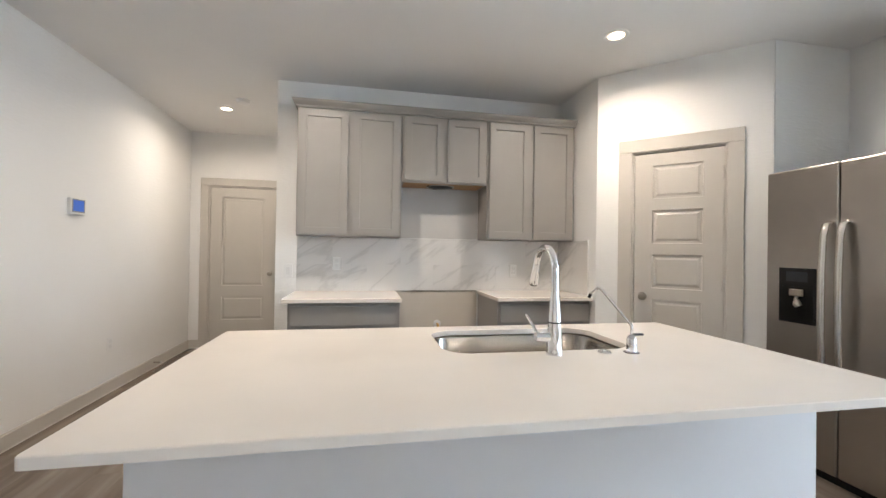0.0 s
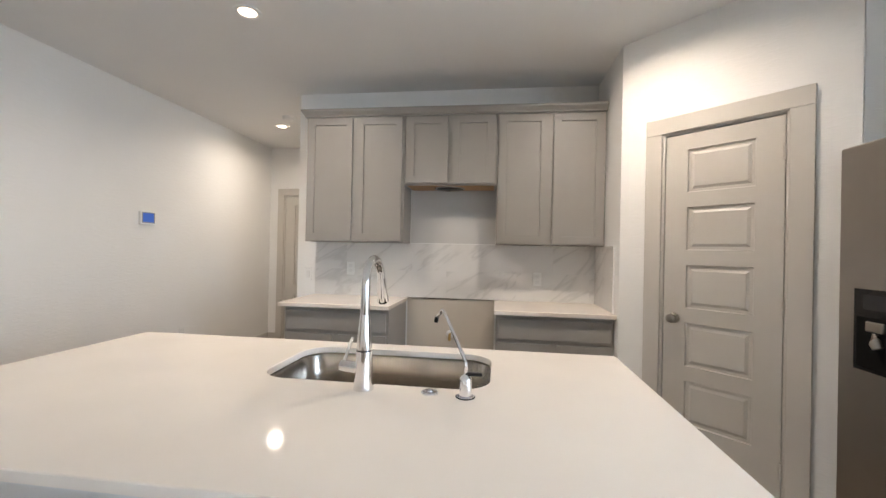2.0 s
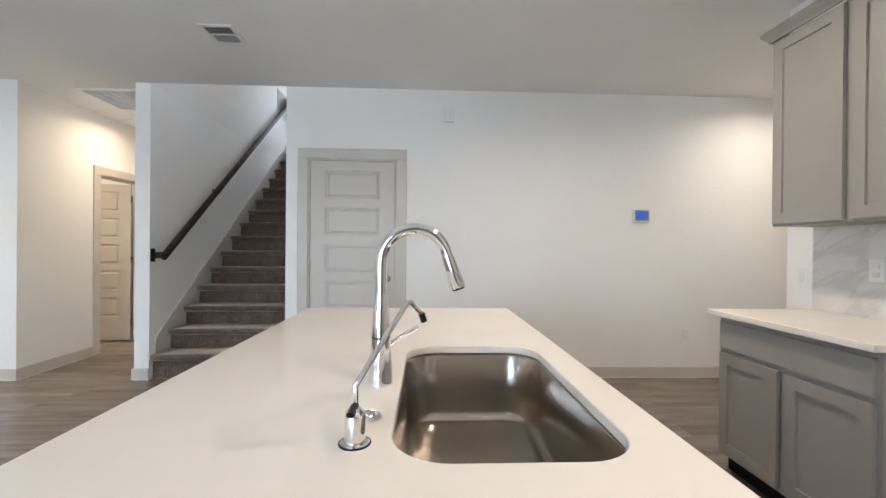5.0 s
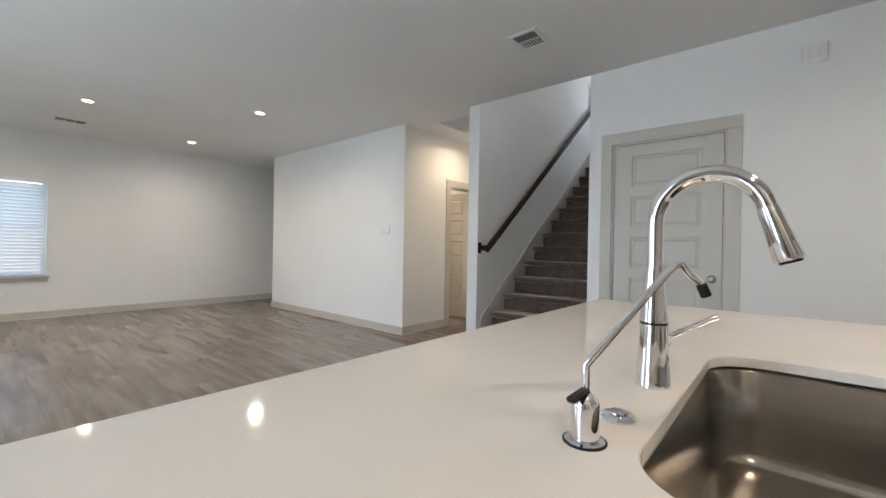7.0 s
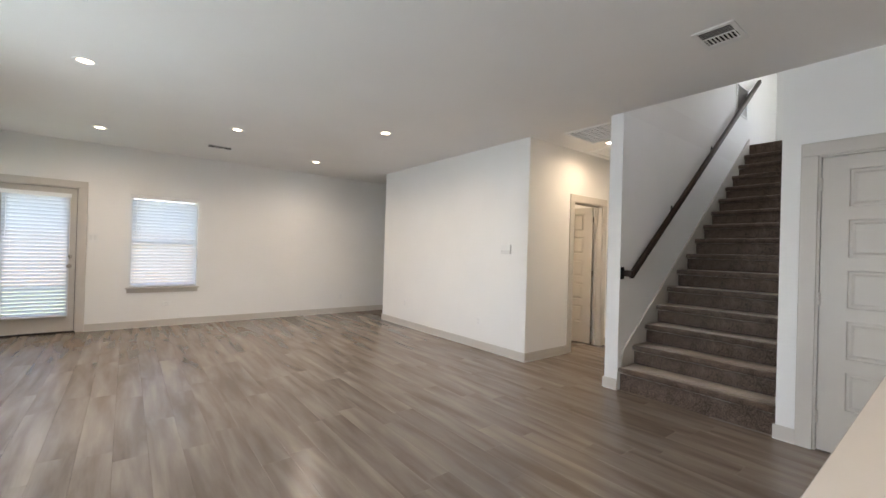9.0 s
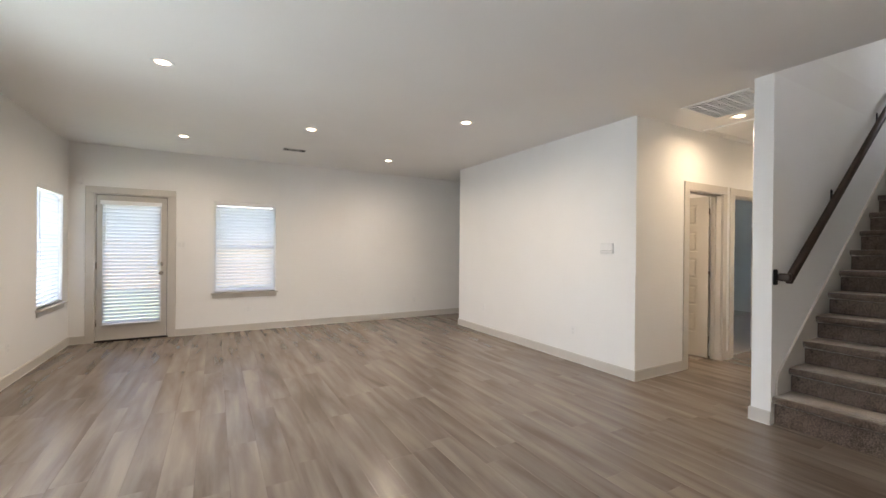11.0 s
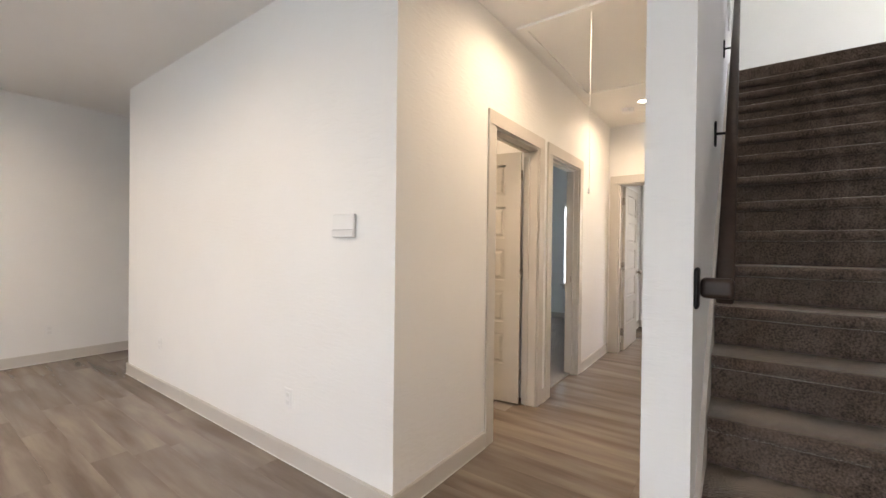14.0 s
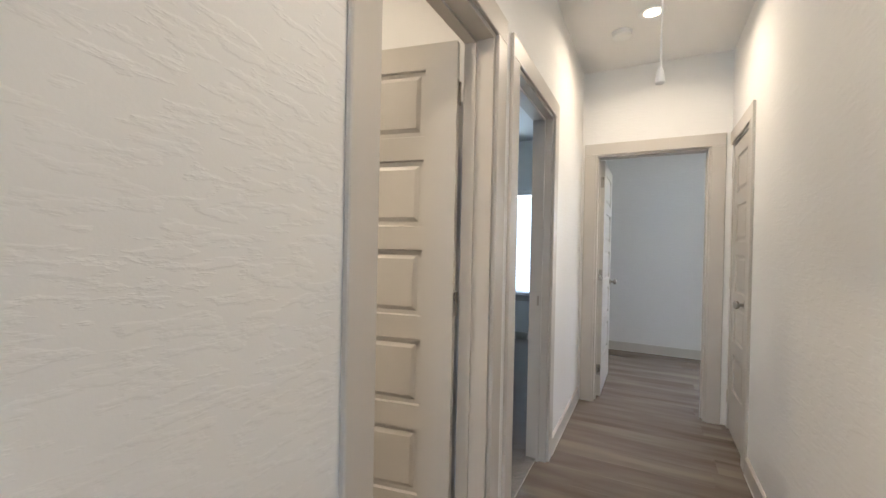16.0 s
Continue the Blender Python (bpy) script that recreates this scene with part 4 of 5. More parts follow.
for x in (-0.024, 0.024):
    part("grille_slot", boxed(x - 0.012, -0.0412, -0.034, x + 0.012, -0.0402, 0.034), WHITEM, ch)
tc = wall_box("wall_control", pose(-2.03, -2.488, 1.374, rz=90), 0.165, 0.120, 0.02, "white thermostat control with a hinged cover", "thermostat")
part("cover_flap", boxed(-0.080, -0.026, -0.056, 0.080, -0.0202, -0.022, bevel=0.002), WHITEM, tc)
part("flap_seam", boxed(-0.076, -0.0206, -0.0215, 0.076, -0.0201, -0.0195), VENTGREY, tc)
wall_box("alarm_sensor", pose(3.40, -6.72, 2.25, rz=180), 0.07, 0.10, 0.045, "small white alarm sensor high by the corner", "sensor")


# ---- ceiling fixtures ----
def register(name, x0, y0, x1, y1, label, across="x", sections=1, pitch=0.030, backing=None, lean=52):
    """A louvred ceiling grille between two corners."""
    g = thing(name, pose((x0 + x1) / 2, (y0 + y1) / 2, CEIL), label, "vent", "ceiling vents")
    w, d = (x1 - x0) / 2, (y1 - y0) / 2
    part("backing", boxed(-w + 0.02, -d + 0.02, -0.002, w - 0.02, d - 0.02, -0.0005), backing or DARKGAP, g)
    bm = bmesh.new()
    b = 0.034
    box(bm, -w, -d, -0.009, -w + b, d, 0.0)
    box(bm, w - b, -d, -0.009, w, d, 0.0)
    box(bm, -w + b, -d, -0.009, w - b, -d + b, 0.0)
    box(bm, -w + b, d - b, -0.009, w - b, d, 0.0)
    part("frame", bm, WHITEM, g)
    for k in range(1, sections):
        if across == "x":
            y = -d + b + (2 * d - 2 * b) * k / sections
            part("divider", boxed(-w + b, y - 0.006, -0.009, w - b, y + 0.006, -0.001), WHITEM, g)
        else:
            x = -w + b + (2 * w - 2 * b) * k / sections
            part("divider", boxed(x - 0.006, -d + b, -0.009, x + 0.006, d - b, -0.001), WHITEM, g)
    n = int(((2 * w if across == "x" else 2 * d) - 2 * b) / pitch)
    me = mesh_of("slat", boxed(-0.008, -(d if across == "x" else w) + b, -0.0012, 0.008, (d if across == "x" else w) - b, 0.0012), WHITEM)
    for k in range(n):
        s = new("slat", me)
        s.parent = g
        c = b + pitch * (k + 0.5)
        s.matrix_local = pose(-w + c, 0, -0.006, 0, lean, 0) if across == "x" else pose(0, -d + c, -0.006, 0, 0, 90) @ pose(0, 0, 0, 0, lean, 0)
    return g


def two_way_vent(x0, y0, x1, y1, label):
    """A ceiling register with a field of closed long blades and a dark field of short cross blades."""
    g = thing("ceiling_vent", pose((x0 + x1) / 2, (y0 + y1) / 2, CEIL), label, "vent", "ceiling vents")
    w, d, b = (x1 - x0) / 2, (y1 - y0) / 2, 0.026
    bm = bmesh.new()
    box(bm, -w, -d, -0.010, -w + b + 0.03, d, 0.0)
    box(bm, w - b, -d, -0.010, w, d, 0.0)
    box(bm, -w + b + 0.03, -d, -0.010, w - b, -d + b, 0.0)
    box(bm, -w + b + 0.03, d - b, -0.010, w - b, d, 0.0)
    part("frame", bm, WHITEM, g)
    # Near-black sheet painted for the shade inside the duct.
    part("backing", boxed(-w + b, -d + b, -0.002, w - b, d - b, -0.0005), DARKGAP, g)
    part("divider", boxed(0.012, -d + b, -0.009, 0.020, d - b, -0.001), WHITEM, g)
    long_blade = mesh_of("slat", boxed(-0.011, -d + b, -0.0008, 0.011, d - b, 0.0008), VENTGREY)
    for k in range(5):
        s = new("slat", long_blade)
        s.parent = g
        s.matrix_local = pose(0.030 + k * 0.0195, 0, -0.0055, 0, 14, 0)
    short_blade = mesh_of("slat", boxed(-w + b + 0.03, -0.0045, -0.0008, 0.012, 0.0045, 0.0008), WHITEM)
    for k in range(8):
        s = new("slat", short_blade)
        s.parent = g
        s.matrix_local = pose(0, -d + b + (2 * d - 2 * b) * (k + 0.5) / 8, -0.006, 38, 0, 0)


two_way_vent(-1.262, 0.045, -0.972, 0.277, "white two-way ceiling vent near the stairs")
two_way_vent(2.057, -2.111, 2.347, -1.879, "white two-way ceiling vent over the dining space")


def three_way_vent(x0, y0, x1, y1):
    """A flat ceiling register: two open louvred fields and one whose blades turn the other way."""
    g = thing("ceiling_vent", pose((x0 + x1) / 2, (y0 + y1) / 2, CEIL), "white three-way ceiling vent near the far wall", "vent", "ceiling vents")
    w, d, b = (x1 - x0) / 2, (y1 - y0) / 2, 0.022
    field = (2 * w - 2 * b) / 3
    bm = bmesh.new()
    box(bm, -w, -d, -0.004, -w + b, d, 0.0)
    box(bm, w - b, -d, -0.004, w, d, 0.0)
    box(bm, -w + b, -d, -0.004, w - b, -d + b, 0.0)
    box(bm, -w + b, d - b, -0.004, w - b, d, 0.0)
    part("frame", bm, WHITEM, g)
    blade = mesh_of("slat", boxed(-field / 2 + 0.008, -0.0008, -0.0036, field / 2 - 0.008, 0.0008, -0.0018), WHITEM)
    closed = mesh_of("slat", boxed(-field / 2 + 0.004, -0.010, -0.0012, field / 2 - 0.004, 0.010, 0.0), WHITEM)
    for k in range(3):
        x = -w + b + field * (k + 0.5)
        # Duct's inner shade as a flat near-black sheet.
        part("backing", boxed(x - field / 2, -d + b, -0.0018, x + field / 2, d - b, -0.0006), DARKGAP, g)
        if k:
            part("divider", boxed(x - field / 2 - 0.006, -d + b, -0.0042, x - field / 2 + 0.006, d - b, -0.0018), WHITEM, g)
        n = 5
        for j in range(n):
            s = new("slat", closed if k == 0 else blade)
            s.parent = g
            s.matrix_local = pose(x, -d + b + (2 * d - 2 * b) * (j + 0.5) / n, -0.004 if k == 0 else 0, -12 if k == 0 else 0)


three_way_vent(0.62, -5.72, 0.96, -5.52)
register("return_grille", -2.82, -1.79, -2.20, -1.20, "large white return air grille in the hall ceiling", across="x", sections=6, pitch=0.014, backing=VENTGREY, lean=30)


def smoke_alarm(x, y):
    s = thing("smoke_alarm", pose(x, y, CEIL), "round white smoke alarm on the ceiling", "smoke alarm", "smoke alarms")
    part("base", lathe(bmesh.new(), [(0.068, 0.0), (0.068, -0.010)], None, 28), WHITEP, s)
    part("cover", lathe(bmesh.new(), [(0.062, -0.0102), (0.060, -0.030), (0.045, -0.038), (0.01, -0.039)], None, 28), WHITEP, s)


smoke_alarm(-5.29, -1.815)
smoke_alarm(-1.067, 4.49)


def attic_hatch():
    a = thing("attic_hatch", pose(-3.89, -1.66, CEIL), "cream painted attic hatch with a wide frame in the hall ceiling", "hatch")
    w, d = 0.745, 0.42
    bm = bmesh.new()
    b = 0.055
    box(bm, -w, -d, -0.016, -w + b, d, 0.0)
    box(bm, w - b, -d, -0.016, w, d, 0.0)
    box(bm, -w + b, -d, -0.016, w - b, -d + b, 0.0)
    box(bm, -w + b, d - b, -0.016, w - b, d, 0.0)
    part("frame", bm, WALL, a)
    part("hatch_panel", boxed(-w + b + 0.006, -d + b + 0.006, -0.010, w - b - 0.006, d - b - 0.006, -0.001), WALL, a)
    # Shade round the hatch panel, painted as a near-black sheet.
    part("gap", boxed(-w + b, -d + b, -0.0009, w - b, d - b, -0.0002), DARKGAP, a)
    c = thing("pull_cord", pose(-3.215, -1.605, CEIL - 0.011), "thin white attic pull cord with a small bell handle", "cord")
    part("cord", tube(bmesh.new(), [(0, 0, 0), (0.002, 0, -0.4), (0, 0.001, -1.10)], 0.0022, 6), WHITEP, c)
    part("pull_handle", lathe(bmesh.new(), [(0.003, -1.098), (0.005, -1.103), (0.008, -1.116), (0.009, -1.130), (0.005, -1.133)], None, 12), WHITEP, c)


attic_hatch()


# ---- island ----
def island():
    c = thing("kitchen_island", pose(0.648, 1.650, 0), "white-panelled kitchen island under a cream quartz top", "island")
    part("front_panel", boxed(-1.065, -0.405, 0.0, 1.02, -0.38, 0.880, bevel=0.002), PANELP, c, "smooth pale painted back panel")
    part("body", boxed(-1.04, -0.379, 0.10, 1.015, 0.385, 0.64), CAB, c)
    part("end_panel", boxed(-1.04, -0.379, 0.6405, -1.02, 0.385, 0.880), CAB, c)
    part("end_panel", boxed(0.995, -0.379, 0.6405, 1.015, 0.385, 0.880), CAB, c)
    part("front_rail", boxed(-1.02, 0.365, 0.6405, 0.995, 0.385, 0.880), CAB, c)
    part("toe_kick", boxed(-1.03, -0.379, 0.0, 1.005, 0.31, 0.0995), DARKGAP, c)
    dw = 0.49
    for k in range(4):
        d = part("door", shaker_door(dw, 0.555), CAB, c, "grey shaker door with a sunk panel")
        d.matrix_local = pose(-1.02 + k * 0.51 + dw, 0.406, 0.122, rz=180)


island()
SX0, SX1, SY0, SY1 = 0.445, 1.209, 1.556, 1.985


def rounded(x0, x1, y0, y1, r, n=7):
    pts = []
    for cx, cy, a in ((x1 - r, y1 - r, 0), (x0 + r, y1 - r, 90), (x0 + r, y0 + r, 180), (x1 - r, y0 + r, 270)):
        for k in range(n + 1):
            t = radians(a + 90 * k / n)
            pts.append((cx + r * math.cos(t), cy + r * math.sin(t)))
    return pts


def island_top():
    z0, z1 = 0.887, 0.911
    outer, hole = rounded(-0.445, 1.717, 0.962, 2.082, 0.012, 3), rounded(SX0, SX1, SY0, SY1, 0.105, 9)
    bm = bmesh.new()

    def ring(pts, z):
        vs = [bm.verts.new((x, y, z)) for x, y in pts]
        return vs, [bm.edges.new((vs[i], vs[(i + 1) % len(vs)])) for i in range(len(vs))]

    def grown(pts, d, sign):
        out = []
        n = len(pts)
        for i, p in enumerate(pts):
            a, b = Vector(pts[i - 1]), Vector(pts[(i + 1) % n])
            t = (b - a).normalized()
            out.append((p[0] + sign * d * t.y, p[1] - sign * d * t.x))
        return out

    e = 0.0025
    levels = {}
    for nm, pts, sign in (("o", outer, -1), ("h", hole, 1)):
        levels[nm] = [ring(pts, z0), ring(pts, z1 - e), ring(grown(pts, e, sign), z1)]
        for (a, _), (b, _) in zip(levels[nm], levels[nm][1:]):
            for k in range(len(a)):
                bm.faces.new((a[k], a[(k + 1) % len(a)], b[(k + 1) % len(a)], b[k]))
    for lv in (0, 2):
        bmesh.ops.triangle_fill(bm, use_beauty=True, use_dissolve=False, edges=levels["o"][lv][1] + levels["h"][lv][1])
    solid("island_countertop", bm, QUARTZ, "cream quartz island countertop with a rounded sink cutout", "countertop", "quartz worktops")


island_top()


def sink():
    s = thing("kitchen_sink", pose(0.827, 1.7705, 0.655), "brushed steel undermount sink with rounded corners", "sink")
    bm = bmesh.new()
    loops = []
    hx, hy = (SX1 - SX0) / 2, (SY1 - SY0) / 2
    for ins, z, r in ((-0.030, 0.2250, 0.13), (-0.004, 0.2250, 0.109), (-0.002, 0.222, 0.107), (0.007, 0.060, 0.10), (0.009, 0.034, 0.098), (0.014, 0.018, 0.094), (0.024, 0.008, 0.086), (0.038, 0.004, 0.074), (0.16, 0.0, 0.04)):
        loops.append([bm.verts.new((x, y, z)) for x, y in rounded(-hx + ins, hx - ins, -hy + ins, hy - ins, r, 9)])
    for a, b in zip(loops, loops[1:]):
        for k in range(len(a)):
            bm.faces.new((a[k], a[(k + 1) % len(a)], b[(k + 1) % len(a)], b[k])).smooth = True
    bm.faces.new(loops[-1])
    ob = part("bowl", bm, SINKM, s, "brushed steel bowl")
    part("drain", lathe(bmesh.new(), [(0.055, 0.001), (0.055, 0.004), (0.045, 0.005), (0.040, 0.002), (0.01, 0.002)], pose(0, 0.02, 0), 28), CHROME, s, "round steel drain")


sink()


def faucet():
    f = thing("kitchen_faucet", pose(0.832, 1.504, 0.911), "tall chrome pull-down kitchen faucet with a side lever", "faucet")
    part("body", lathe(bmesh.new(), [(0.031, 0.0), (0.031, 0.004), (0.0298, 0.012), (0.0283, 0.035), (0.0266, 0.06), (0.0250, 0.088), (0.0236, 0.115)], None, 28), CHROME, f)
    part("seal_ring", lathe(bmesh.new(), [(0.0236, 0.1152), (0.0242, 0.117), (0.0236, 0.119)], None, 28), BLACK, f)
    part("neck", lathe(bmesh.new(), [(0.0234, 0.1192), (0.0222, 0.14), (0.0208, 0.16), (0.0192, 0.18), (0.0174, 0.20), (0.0158, 0.218), (0.0150, 0.2252)], None, 28), CHROME, f)
    r, cz = 0.083, 0.305
    pts = [(0, 0, 0.2252), (0, 0, 0.26), (0, 0, cz)]
    for k in range(1, 19):
        a = radians(180 - k * 9.2)
        pts.append((0, r + r * math.cos(a), cz + r * math.sin(a)))
    part("spout", tube(bmesh.new(), pts, 0.0142, 20), CHROME, f)
    e, d = Vector(pts[-1]), (Vector(pts[-1]) - Vector(pts[-2])).normalized()
    part("spray_head", tube(bmesh.new(), [e, e + d * 0.012, e + d * 0.03, e + d * 0.085, e + d * 0.09], [0.0142, 0.0158, 0.0165, 0.0205, 0.019], 20), CHROME, f)
    part("nozzle", tube(bmesh.new(), [e + d * 0.0902, e + d * 0.094], [0.016, 0.0155], 20), BLACK, f)
    part("handle_hub", tube(bmesh.new(), [(-0.018, 0, 0.062), (-0.060, 0, 0.066), (-0.074, 0, 0.067)], [0.017, 0.0165, 0.0155], 18), CHROME, f)
    part("lever", tube(bmesh.new(), [(-0.064, 0.004, 0.076), (-0.066, 0.030, 0.094), (-0.069, 0.062, 0.113), (-0.071, 0.092, 0.130)], [0.0056, 0.0054, 0.0052, 0.0050], 10), CHROME, f)


faucet()


def filter_tap():
    f = thing("filter_tap", pose(1.140, 1.494, 0.911), "slim chrome drinking water tap with a black lever", "tap")
    part("base", lathe(bmesh.new(), [(0.026, 0.0), (0.026, 0.003), (0.0235, 0.005), (0.0185, 0.0055), (0.0183, 0.050), (0.0165, 0.056), (0.010, 0.063), (0.007, 0.066)], None, 24), CHROME, f)
    part("gasket", lathe(bmesh.new(), [(0.0285, 0.0), (0.0285, 0.0018), (0.0262, 0.0022)], None, 24), BLACK, f, "thin black gasket")
    d = Vector((-0.085, 0.092, 0))
    pts = [(0, 0, 0.066), (0, 0, 0.085)]
    for k in (0.0, 0.15, 0.4, 0.7, 0.86, 0.94, 1.0, 1.08, 1.16, 1.22):
        z = 0.1 + 0.125 * min(k, 0.86) / 0.86 if k <= 0.86 else (0.225 + 0.010 * math.sin(min(1.0, (k - 0.86) / 0.2) * math.pi / 2 * 1.6) - max(0, k - 1.0) * 0.10)
        pts.append((d.x * k, d.y * k, z))
    part("spout", tube(bmesh.new(), pts, 0.0052, 12), CHROME, f)
    e = Vector(pts[-1])
    part("outlet_tip", tube(bmesh.new(), [e, e + Vector((-0.004, 0.006, -0.016))], 0.0068, 12), BLACK, f)
    part("lever", boxed(-0.002, -0.007, 0.062, 0.048, 0.007, 0.071, bevel=0.003), BLACK, f, "black lever")
    b = thing("air_button", pose(1.034, 1.504, 0.911), "round chrome disposal button set in the worktop", "button")
    part("flange", lathe(bmesh.new(), [(0.026, 0.0), (0.026, 0.003), (0.022, 0.007), (0.014, 0.008)], None, 24), CHROME, b)
    part("push_button", lathe(bmesh.new(), [(0.0135, 0.0082), (0.013, 0.011), (0.006, 0.0125)], None, 20), CHROME, b)


filter_tap()


# ---- refrigerator ----
def refrigerator():
    r = thing("refrigerator", pose(2.715, 2.318, 0, rz=-90), "side-by-side stainless steel refrigerator with a black dispenser", "refrigerator")
    w, h = 0.91, 1.815
    part("cabinet", boxed(0.004, 0.075, 0.05, w - 0.004, 0.785, h - 0.012, bevel=0.004), material("fridge_grey", (0.16, 0.155, 0.15), 0.5, spread=0.04), r, "grey steel case")
    part("toe_grille", boxed(0.01, 0.06, 0.0, w - 0.01, 0.78, 0.0495), BLACK, r)
    for a, b, nm in ((0.0, 0.405, "freezer_door"), (0.411, w, "fridge_door")):
        d = part(nm, boxed(a, 0.0, 0.065, b, 0.068, h, bevel=0.010, segments=3), STEEL, r, "brushed stainless door")
        x = b - 0.038 if a == 0 else a + 0.038
        pts = [(x, 0.002, 1.475), (x, -0.035, 1.46), (x, -0.052, 1.40), (x, -0.062, 1.20), (x, -0.064, 1.03), (x, -0.062, 0.86), (x, -0.052, 0.66), (x, -0.035, 0.60), (x, 0.002, 0.585)]
        part("handle", tube(bmesh.new(), pts, 0.0195, 14, squash=0.62), brushed("handle_steel", (0.62, 0.60, 0.57), 0.26, 2), d, "bowed stainless handle")
        if a == 0:
            bm = bmesh.new()
            box(bm, 0.085, -0.005, 0.880, 0.300, 0.0, 1.212, bevel=0.002)
            part("dispenser_frame", bm, BLACK, d, "glossy black dispenser panel")
            # Flat near-black sheet: the recess is not sunk, its shade is painted.
            part("dispenser_recess", boxed(0.103, -0.0066, 0.897, 0.282, -0.0052, 1.10), material("dispenser_shadow", (0.006, 0.006, 0.006), 0.7, spec=0.1), d)
            part("dispenser_display", boxed(0.13, -0.0066, 1.13, 0.255, -0.0052, 1.19), material("display_dark", (0.02, 0.022, 0.026), 0.15), d)
            part("chute", boxed(0.158, -0.022, 1.045, 0.235, -0.0068, 1.085, bevel=0.004), NICKEL, d)
            part("paddle", tube(bmesh.new(), [(0.193, -0.010, 1.04), (0.205, -0.018, 1.0), (0.212, -0.016, 0.985)], [0.010, 0.020, 0.018], 12), NICKEL, d)


refrigerator()


# ---- range space and hood rough-in ----
def range_fittings():
    g = thing("gas_stub", pose(0.83, 3.886, 0.60), "brass gas stub-out with a white collar", "pipe fitting")
    part("collar", lathe(bmesh.new(), [(0.036, 0.0), (0.034, 0.006), (0.016, 0.012)], pose(0, 0, 0, 90), 22), WHITEP, g)
    part("pipe", tube(bmesh.new(), [(0, -0.008, 0), (0, -0.045, 0), (0, -0.05, -0.012), (0, -0.05, -0.05)], [0.011, 0.011, 0.013, 0.011], 12), BRASS, g)
    v = thing("gas_valve", pose(0.715, 3.886, 0.477), "small brass shut-off valve", "valve")
    part("stem", tube(bmesh.new(), [(0, 0, 0), (0, -0.05, 0)], 0.007, 10), BRASS, v)
    part("valve_handle", boxed(-0.022, -0.058, -0.006, 0.022, -0.050, 0.006, bevel=0.003), IRON, v)
    h = thing("hood_duct", pose(0.815, 3.755, 1.866), "round metal hood connection under the short cabinet", "hood fitting")
    part("collar", lathe(bmesh.new(), [(0.128, -0.001), (0.128, -0.008), (0.124, -0.010), (0.116, -0.010), (0.114, -0.002)], None, 36, cap=False), NICKEL, h, "thin metal rim")
    part("damper", lathe(bmesh.new(), [(0.113, -0.002), (0.110, -0.004), (0.03, -0.008)], None, 36), IRON, h, "galvanised damper plate")


range_fittings()


# ---- grille on the stair wall ----
g = thing("wall_grille", pose(-5.45, -0.955, 3.74, rz=180), "white louvred return grille high on the stair wall", "vent", "ceiling vents")
bm = bmesh.new()
for a, b, c, d in ((-0.25, 0.25, 0.20, 0.23), (-0.25, 0.25, -0.23, -0.20), (-0.25, -0.22, -0.20, 0.20), (0.22, 0.25, -0.20, 0.20)):
    box(bm, a, -0.012, c, b, 0.0, d)
part("frame", bm, WHITEM, g)
part("backing", boxed(-0.22, -0.002, -0.20, 0.22, -0.0005, 0.20), TILEBED, g)
blade = mesh_of("slat", boxed(-0.22, -0.011, -0.0012, 0.22, 0.011, 0.0012), WHITEM)
for k in range(13):
    s = new("slat", blade)
    s.parent = g
    s.matrix_local = pose(0, -0.010, -0.18 + k * 0.03, 35)


# ---- spring stop on the baseboard ----
d = thing("door_spring_stop", pose(-2.016, 4.92, 0.06), "small white-tipped spring door stop on the baseboard", "door stop")
part("spring", tube(bmesh.new(), [(0, 0, 0), (0.02, 0, 0), (0.065, 0, 0)], [0.009, 0.006, 0.006], 10), NICKEL, d)
part("tip", tube(bmesh.new(), [(0.0655, 0, 0), (0.078, 0, 0)], 0.0085, 10), WHITEP, d)


# ---- outside, seen through the blinds ----
solid("ground", boxed(-60, -80, -0.45, 60, 80, -0.20), LAWN, "green mown back lawn", "lawn", kind="structure")


def neighbour(x0, x1, y0, y1, label):
    h = thing("neighbour_house", pose((x0 + x1) / 2, (y0 + y1) / 2, -0.2), label, "house")
    w, d = (x1 - x0) / 2, (y1 - y0) / 2
    part("wall", boxed(-w, -d, 0, w, d, 3.0), SIDING, h)
    bm = bmesh.new()
    e = 0.45
    a = [bm.verts.new(p) for p in ((-w - e, -d - e, 2.95), (w + e, -d - e, 2.95), (w + e, d + e, 2.95), (-w - e, d + e, 2.95))]
    r = [bm.verts.new(p) for p in ((-w * 0.45, 0, 4.9), (w * 0.45, 0, 4.9))]
    for q in ((a[0], a[1], r[1], r[0]), (a[2], a[3], r[0], r[1]), (a[1], a[2], r[1]), (a[3], a[0], r[0]), (a[3], a[2], a[1], a[0])):
        bm.faces.new(q)
    part("roof", bm, SHINGLE, h, "dark shingle hip roof")
    for x in (-w * 0.5, w * 0.3):
        win = part("window", boxed(x - 0.5, d - 0.02, 0.9, x + 0.5, d + 0.04, 2.2, bevel=0.01), WHITEP, h)
        part("pane", boxed(x - 0.43, d + 0.041, 0.97, x + 0.43, d + 0.046, 2.13), material("dark_pane", (0.05, 0.06, 0.07), 0.1), win)


neighbour(-6.0, 6.0, -27.0, -19.0, "single-storey grey neighbouring house beyond the lawn")


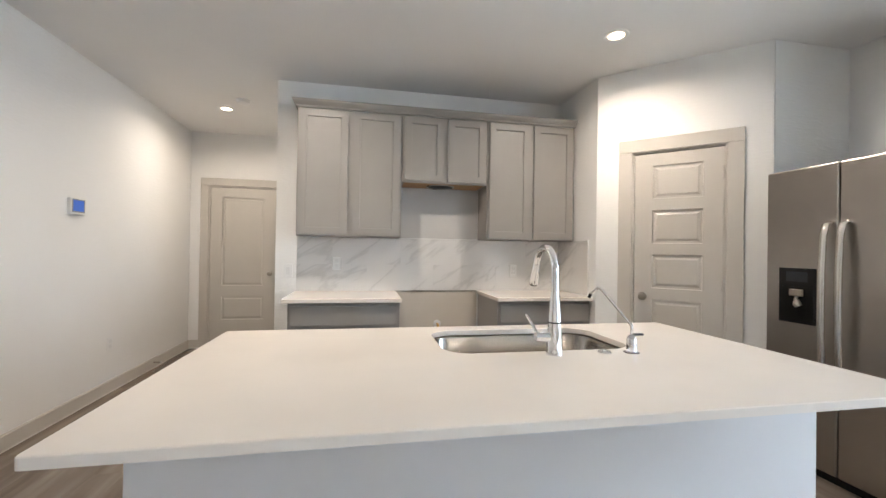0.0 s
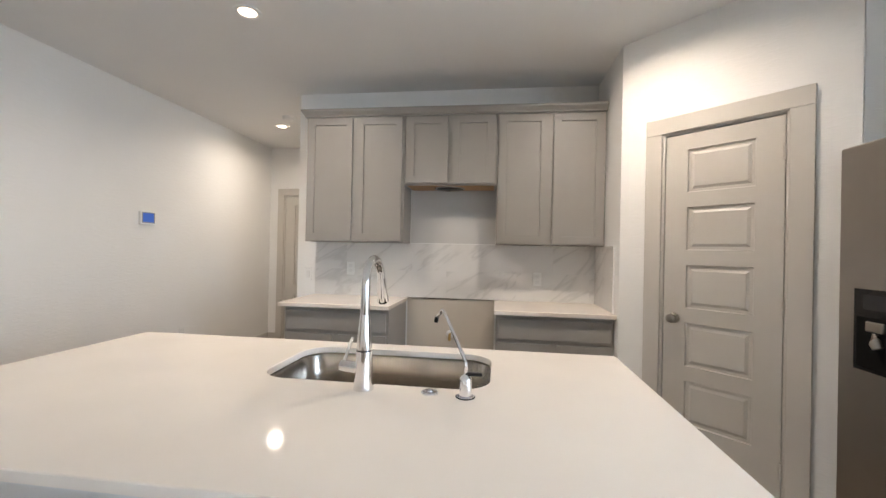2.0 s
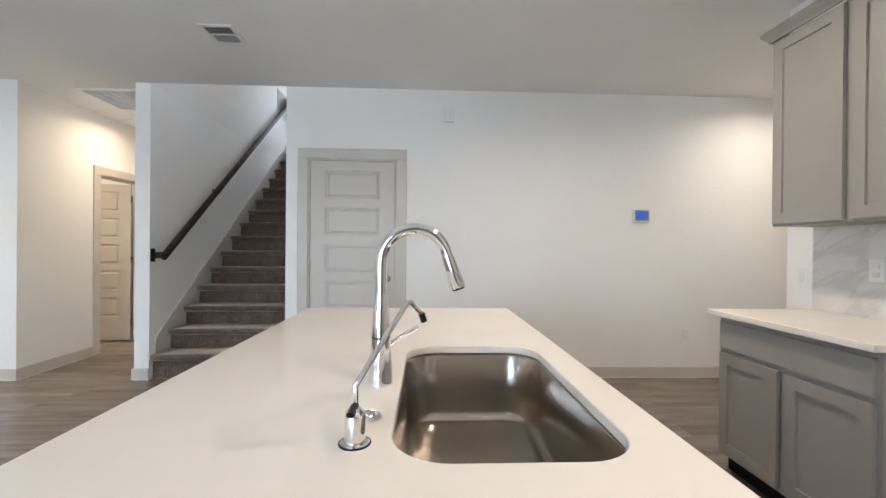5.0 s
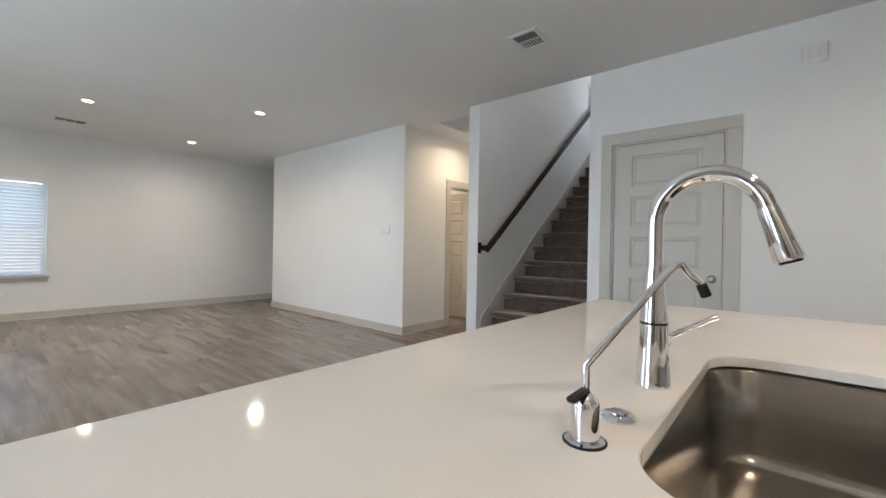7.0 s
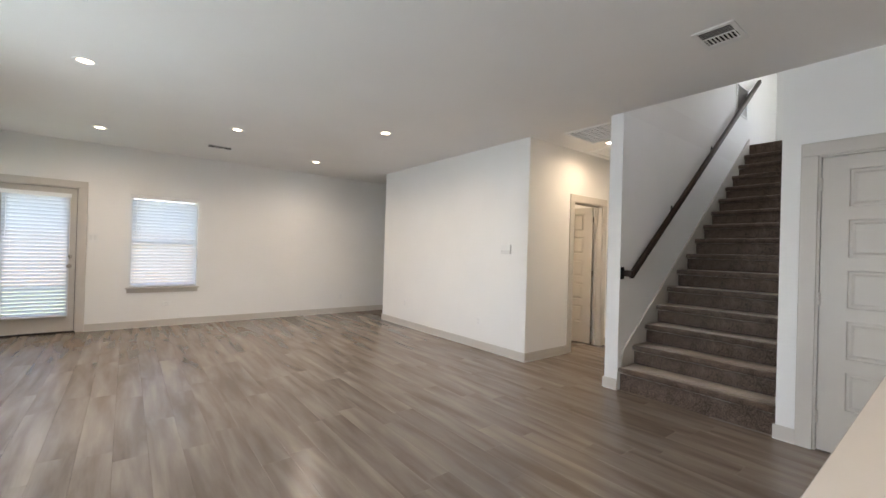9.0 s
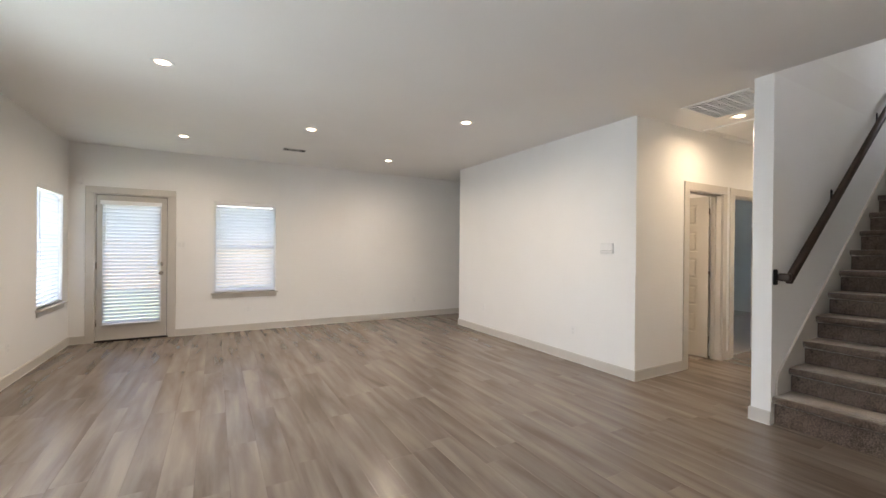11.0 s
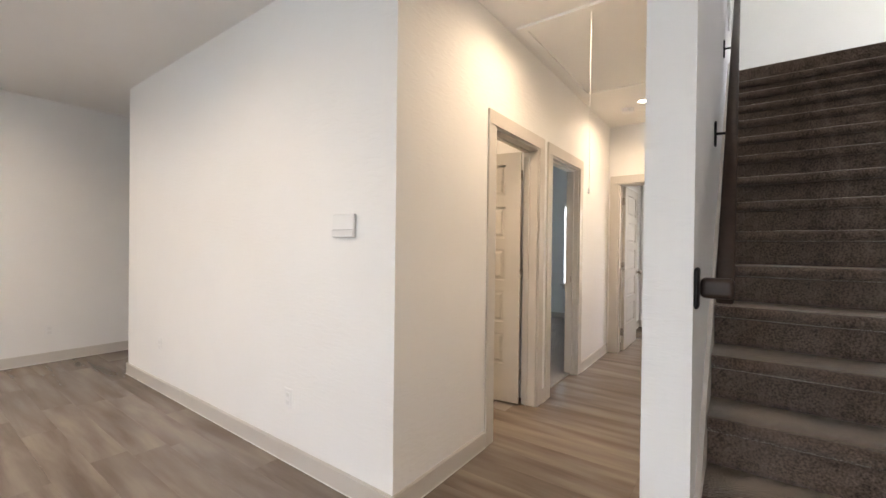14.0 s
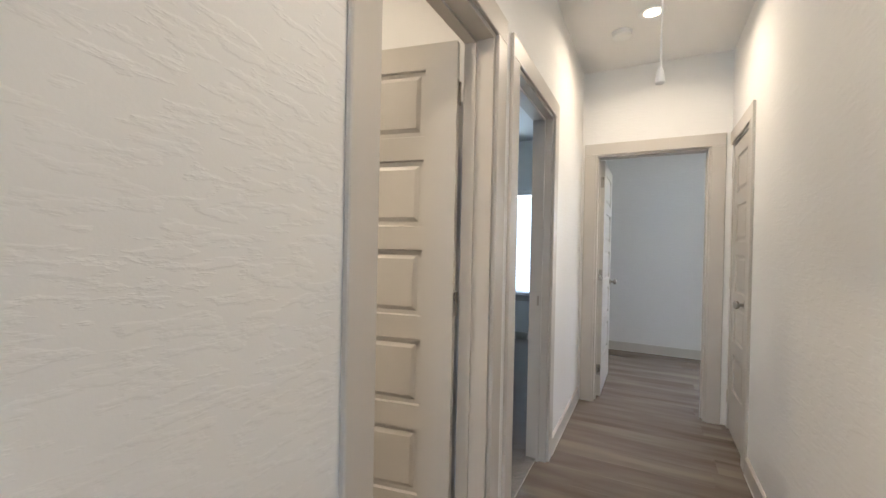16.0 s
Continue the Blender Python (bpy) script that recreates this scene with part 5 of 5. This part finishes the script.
def fence(x0, y0, x1, y1, n):
    f = thing("board_fence", pose(x0, y0, -0.2), "weathered cedar board fence round the yard", "fence", "yard fences")
    way = Vector((x1 - x0, y1 - y0, 0))
    turn = math.degrees(math.atan2(way.y, way.x))
    step = way.length / n
    me = mesh_of("board", boxed(0.003, -0.009, 0.03, step - 0.003, 0.009, 1.83), FENCEW)
    for k in range(n):
        b = new("board", me)
        b.parent = f
        b.matrix_local = pose(0, 0, 0, 0, 0, turn) @ pose(k * step, 0, 0)


fence(9.0, -16.5, -9.0, -16.5, 90)
fence(6.4, -16.4, 6.4, 2.0, 90)


# ---- plank floor ----
def plank_mesh(w, n):
    c, d = 0.0008, 0.0005
    bm = bmesh.new()
    lo = [bm.verts.new(p) for p in ((0, 0, -0.006), (w, 0, -0.006), (w, n, -0.006), (0, n, -0.006))]
    md = [bm.verts.new(p) for p in ((0.0003, 0.0003, -d), (w - 0.0003, 0.0003, -d), (w - 0.0003, n - 0.0003, -d), (0.0003, n - 0.0003, -d))]
    hi = [bm.verts.new(p) for p in ((c, c, 0), (w - c, c, 0), (w - c, n - c, 0), (c, n - c, 0))]
    for a, b in ((lo, md), (md, hi)):
        for k in range(4):
            bm.faces.new((a[k], a[(k + 1) % 4], b[(k + 1) % 4], b[k]))
    bm.faces.new(hi)
    return bm


PW, PL = 0.178, 1.22
shared = mesh_of("plank", plank_mesh(PW, PL), PLANK)
rest = bmesh.new()
rng = random.Random(11)
x = -2.40
count = 0
while x < 3.56:
    y = -6.80 - rng.uniform(0, PL)
    while y < 5.86:
        hidden = y > 3.95 and x > -0.60
        if not hidden:
            if x < -2.12 and not (y > -7.0 and y < -0.9):
                pass
            elif y < 0.4 and count < 300:
                p = new("plank", shared)
                p.parent = floor
                p.matrix_local = pose(x, y, 0)
                count += 1
            else:
                part_bm = plank_mesh(PW, PL)
                bmesh.ops.translate(part_bm, verts=part_bm.verts, vec=(x, y, 0))
                tmp = bpy.data.meshes.new("tmp")
                part_bm.to_mesh(tmp)
                part_bm.free()
                rest.from_mesh(tmp)
                bpy.data.meshes.remove(tmp)
        y += PL
    x += PW
x = -2.40 - PW
while x > -8.1:
    y = -2.20 - rng.uniform(0, 0.3)
    while y < 0.3 and (x < -5.9 or y < -1.0):
        part_bm = plank_mesh(PW, PL)
        bmesh.ops.translate(part_bm, verts=part_bm.verts, vec=(x, y, 0))
        tmp = bpy.data.meshes.new("tmp")
        part_bm.to_mesh(tmp)
        part_bm.free()
        rest.from_mesh(tmp)
        bpy.data.meshes.remove(tmp)
        y += PL
    x -= PW
more = part("plank_field", rest, PLANK, floor)
tagged(more, kind="stuff")
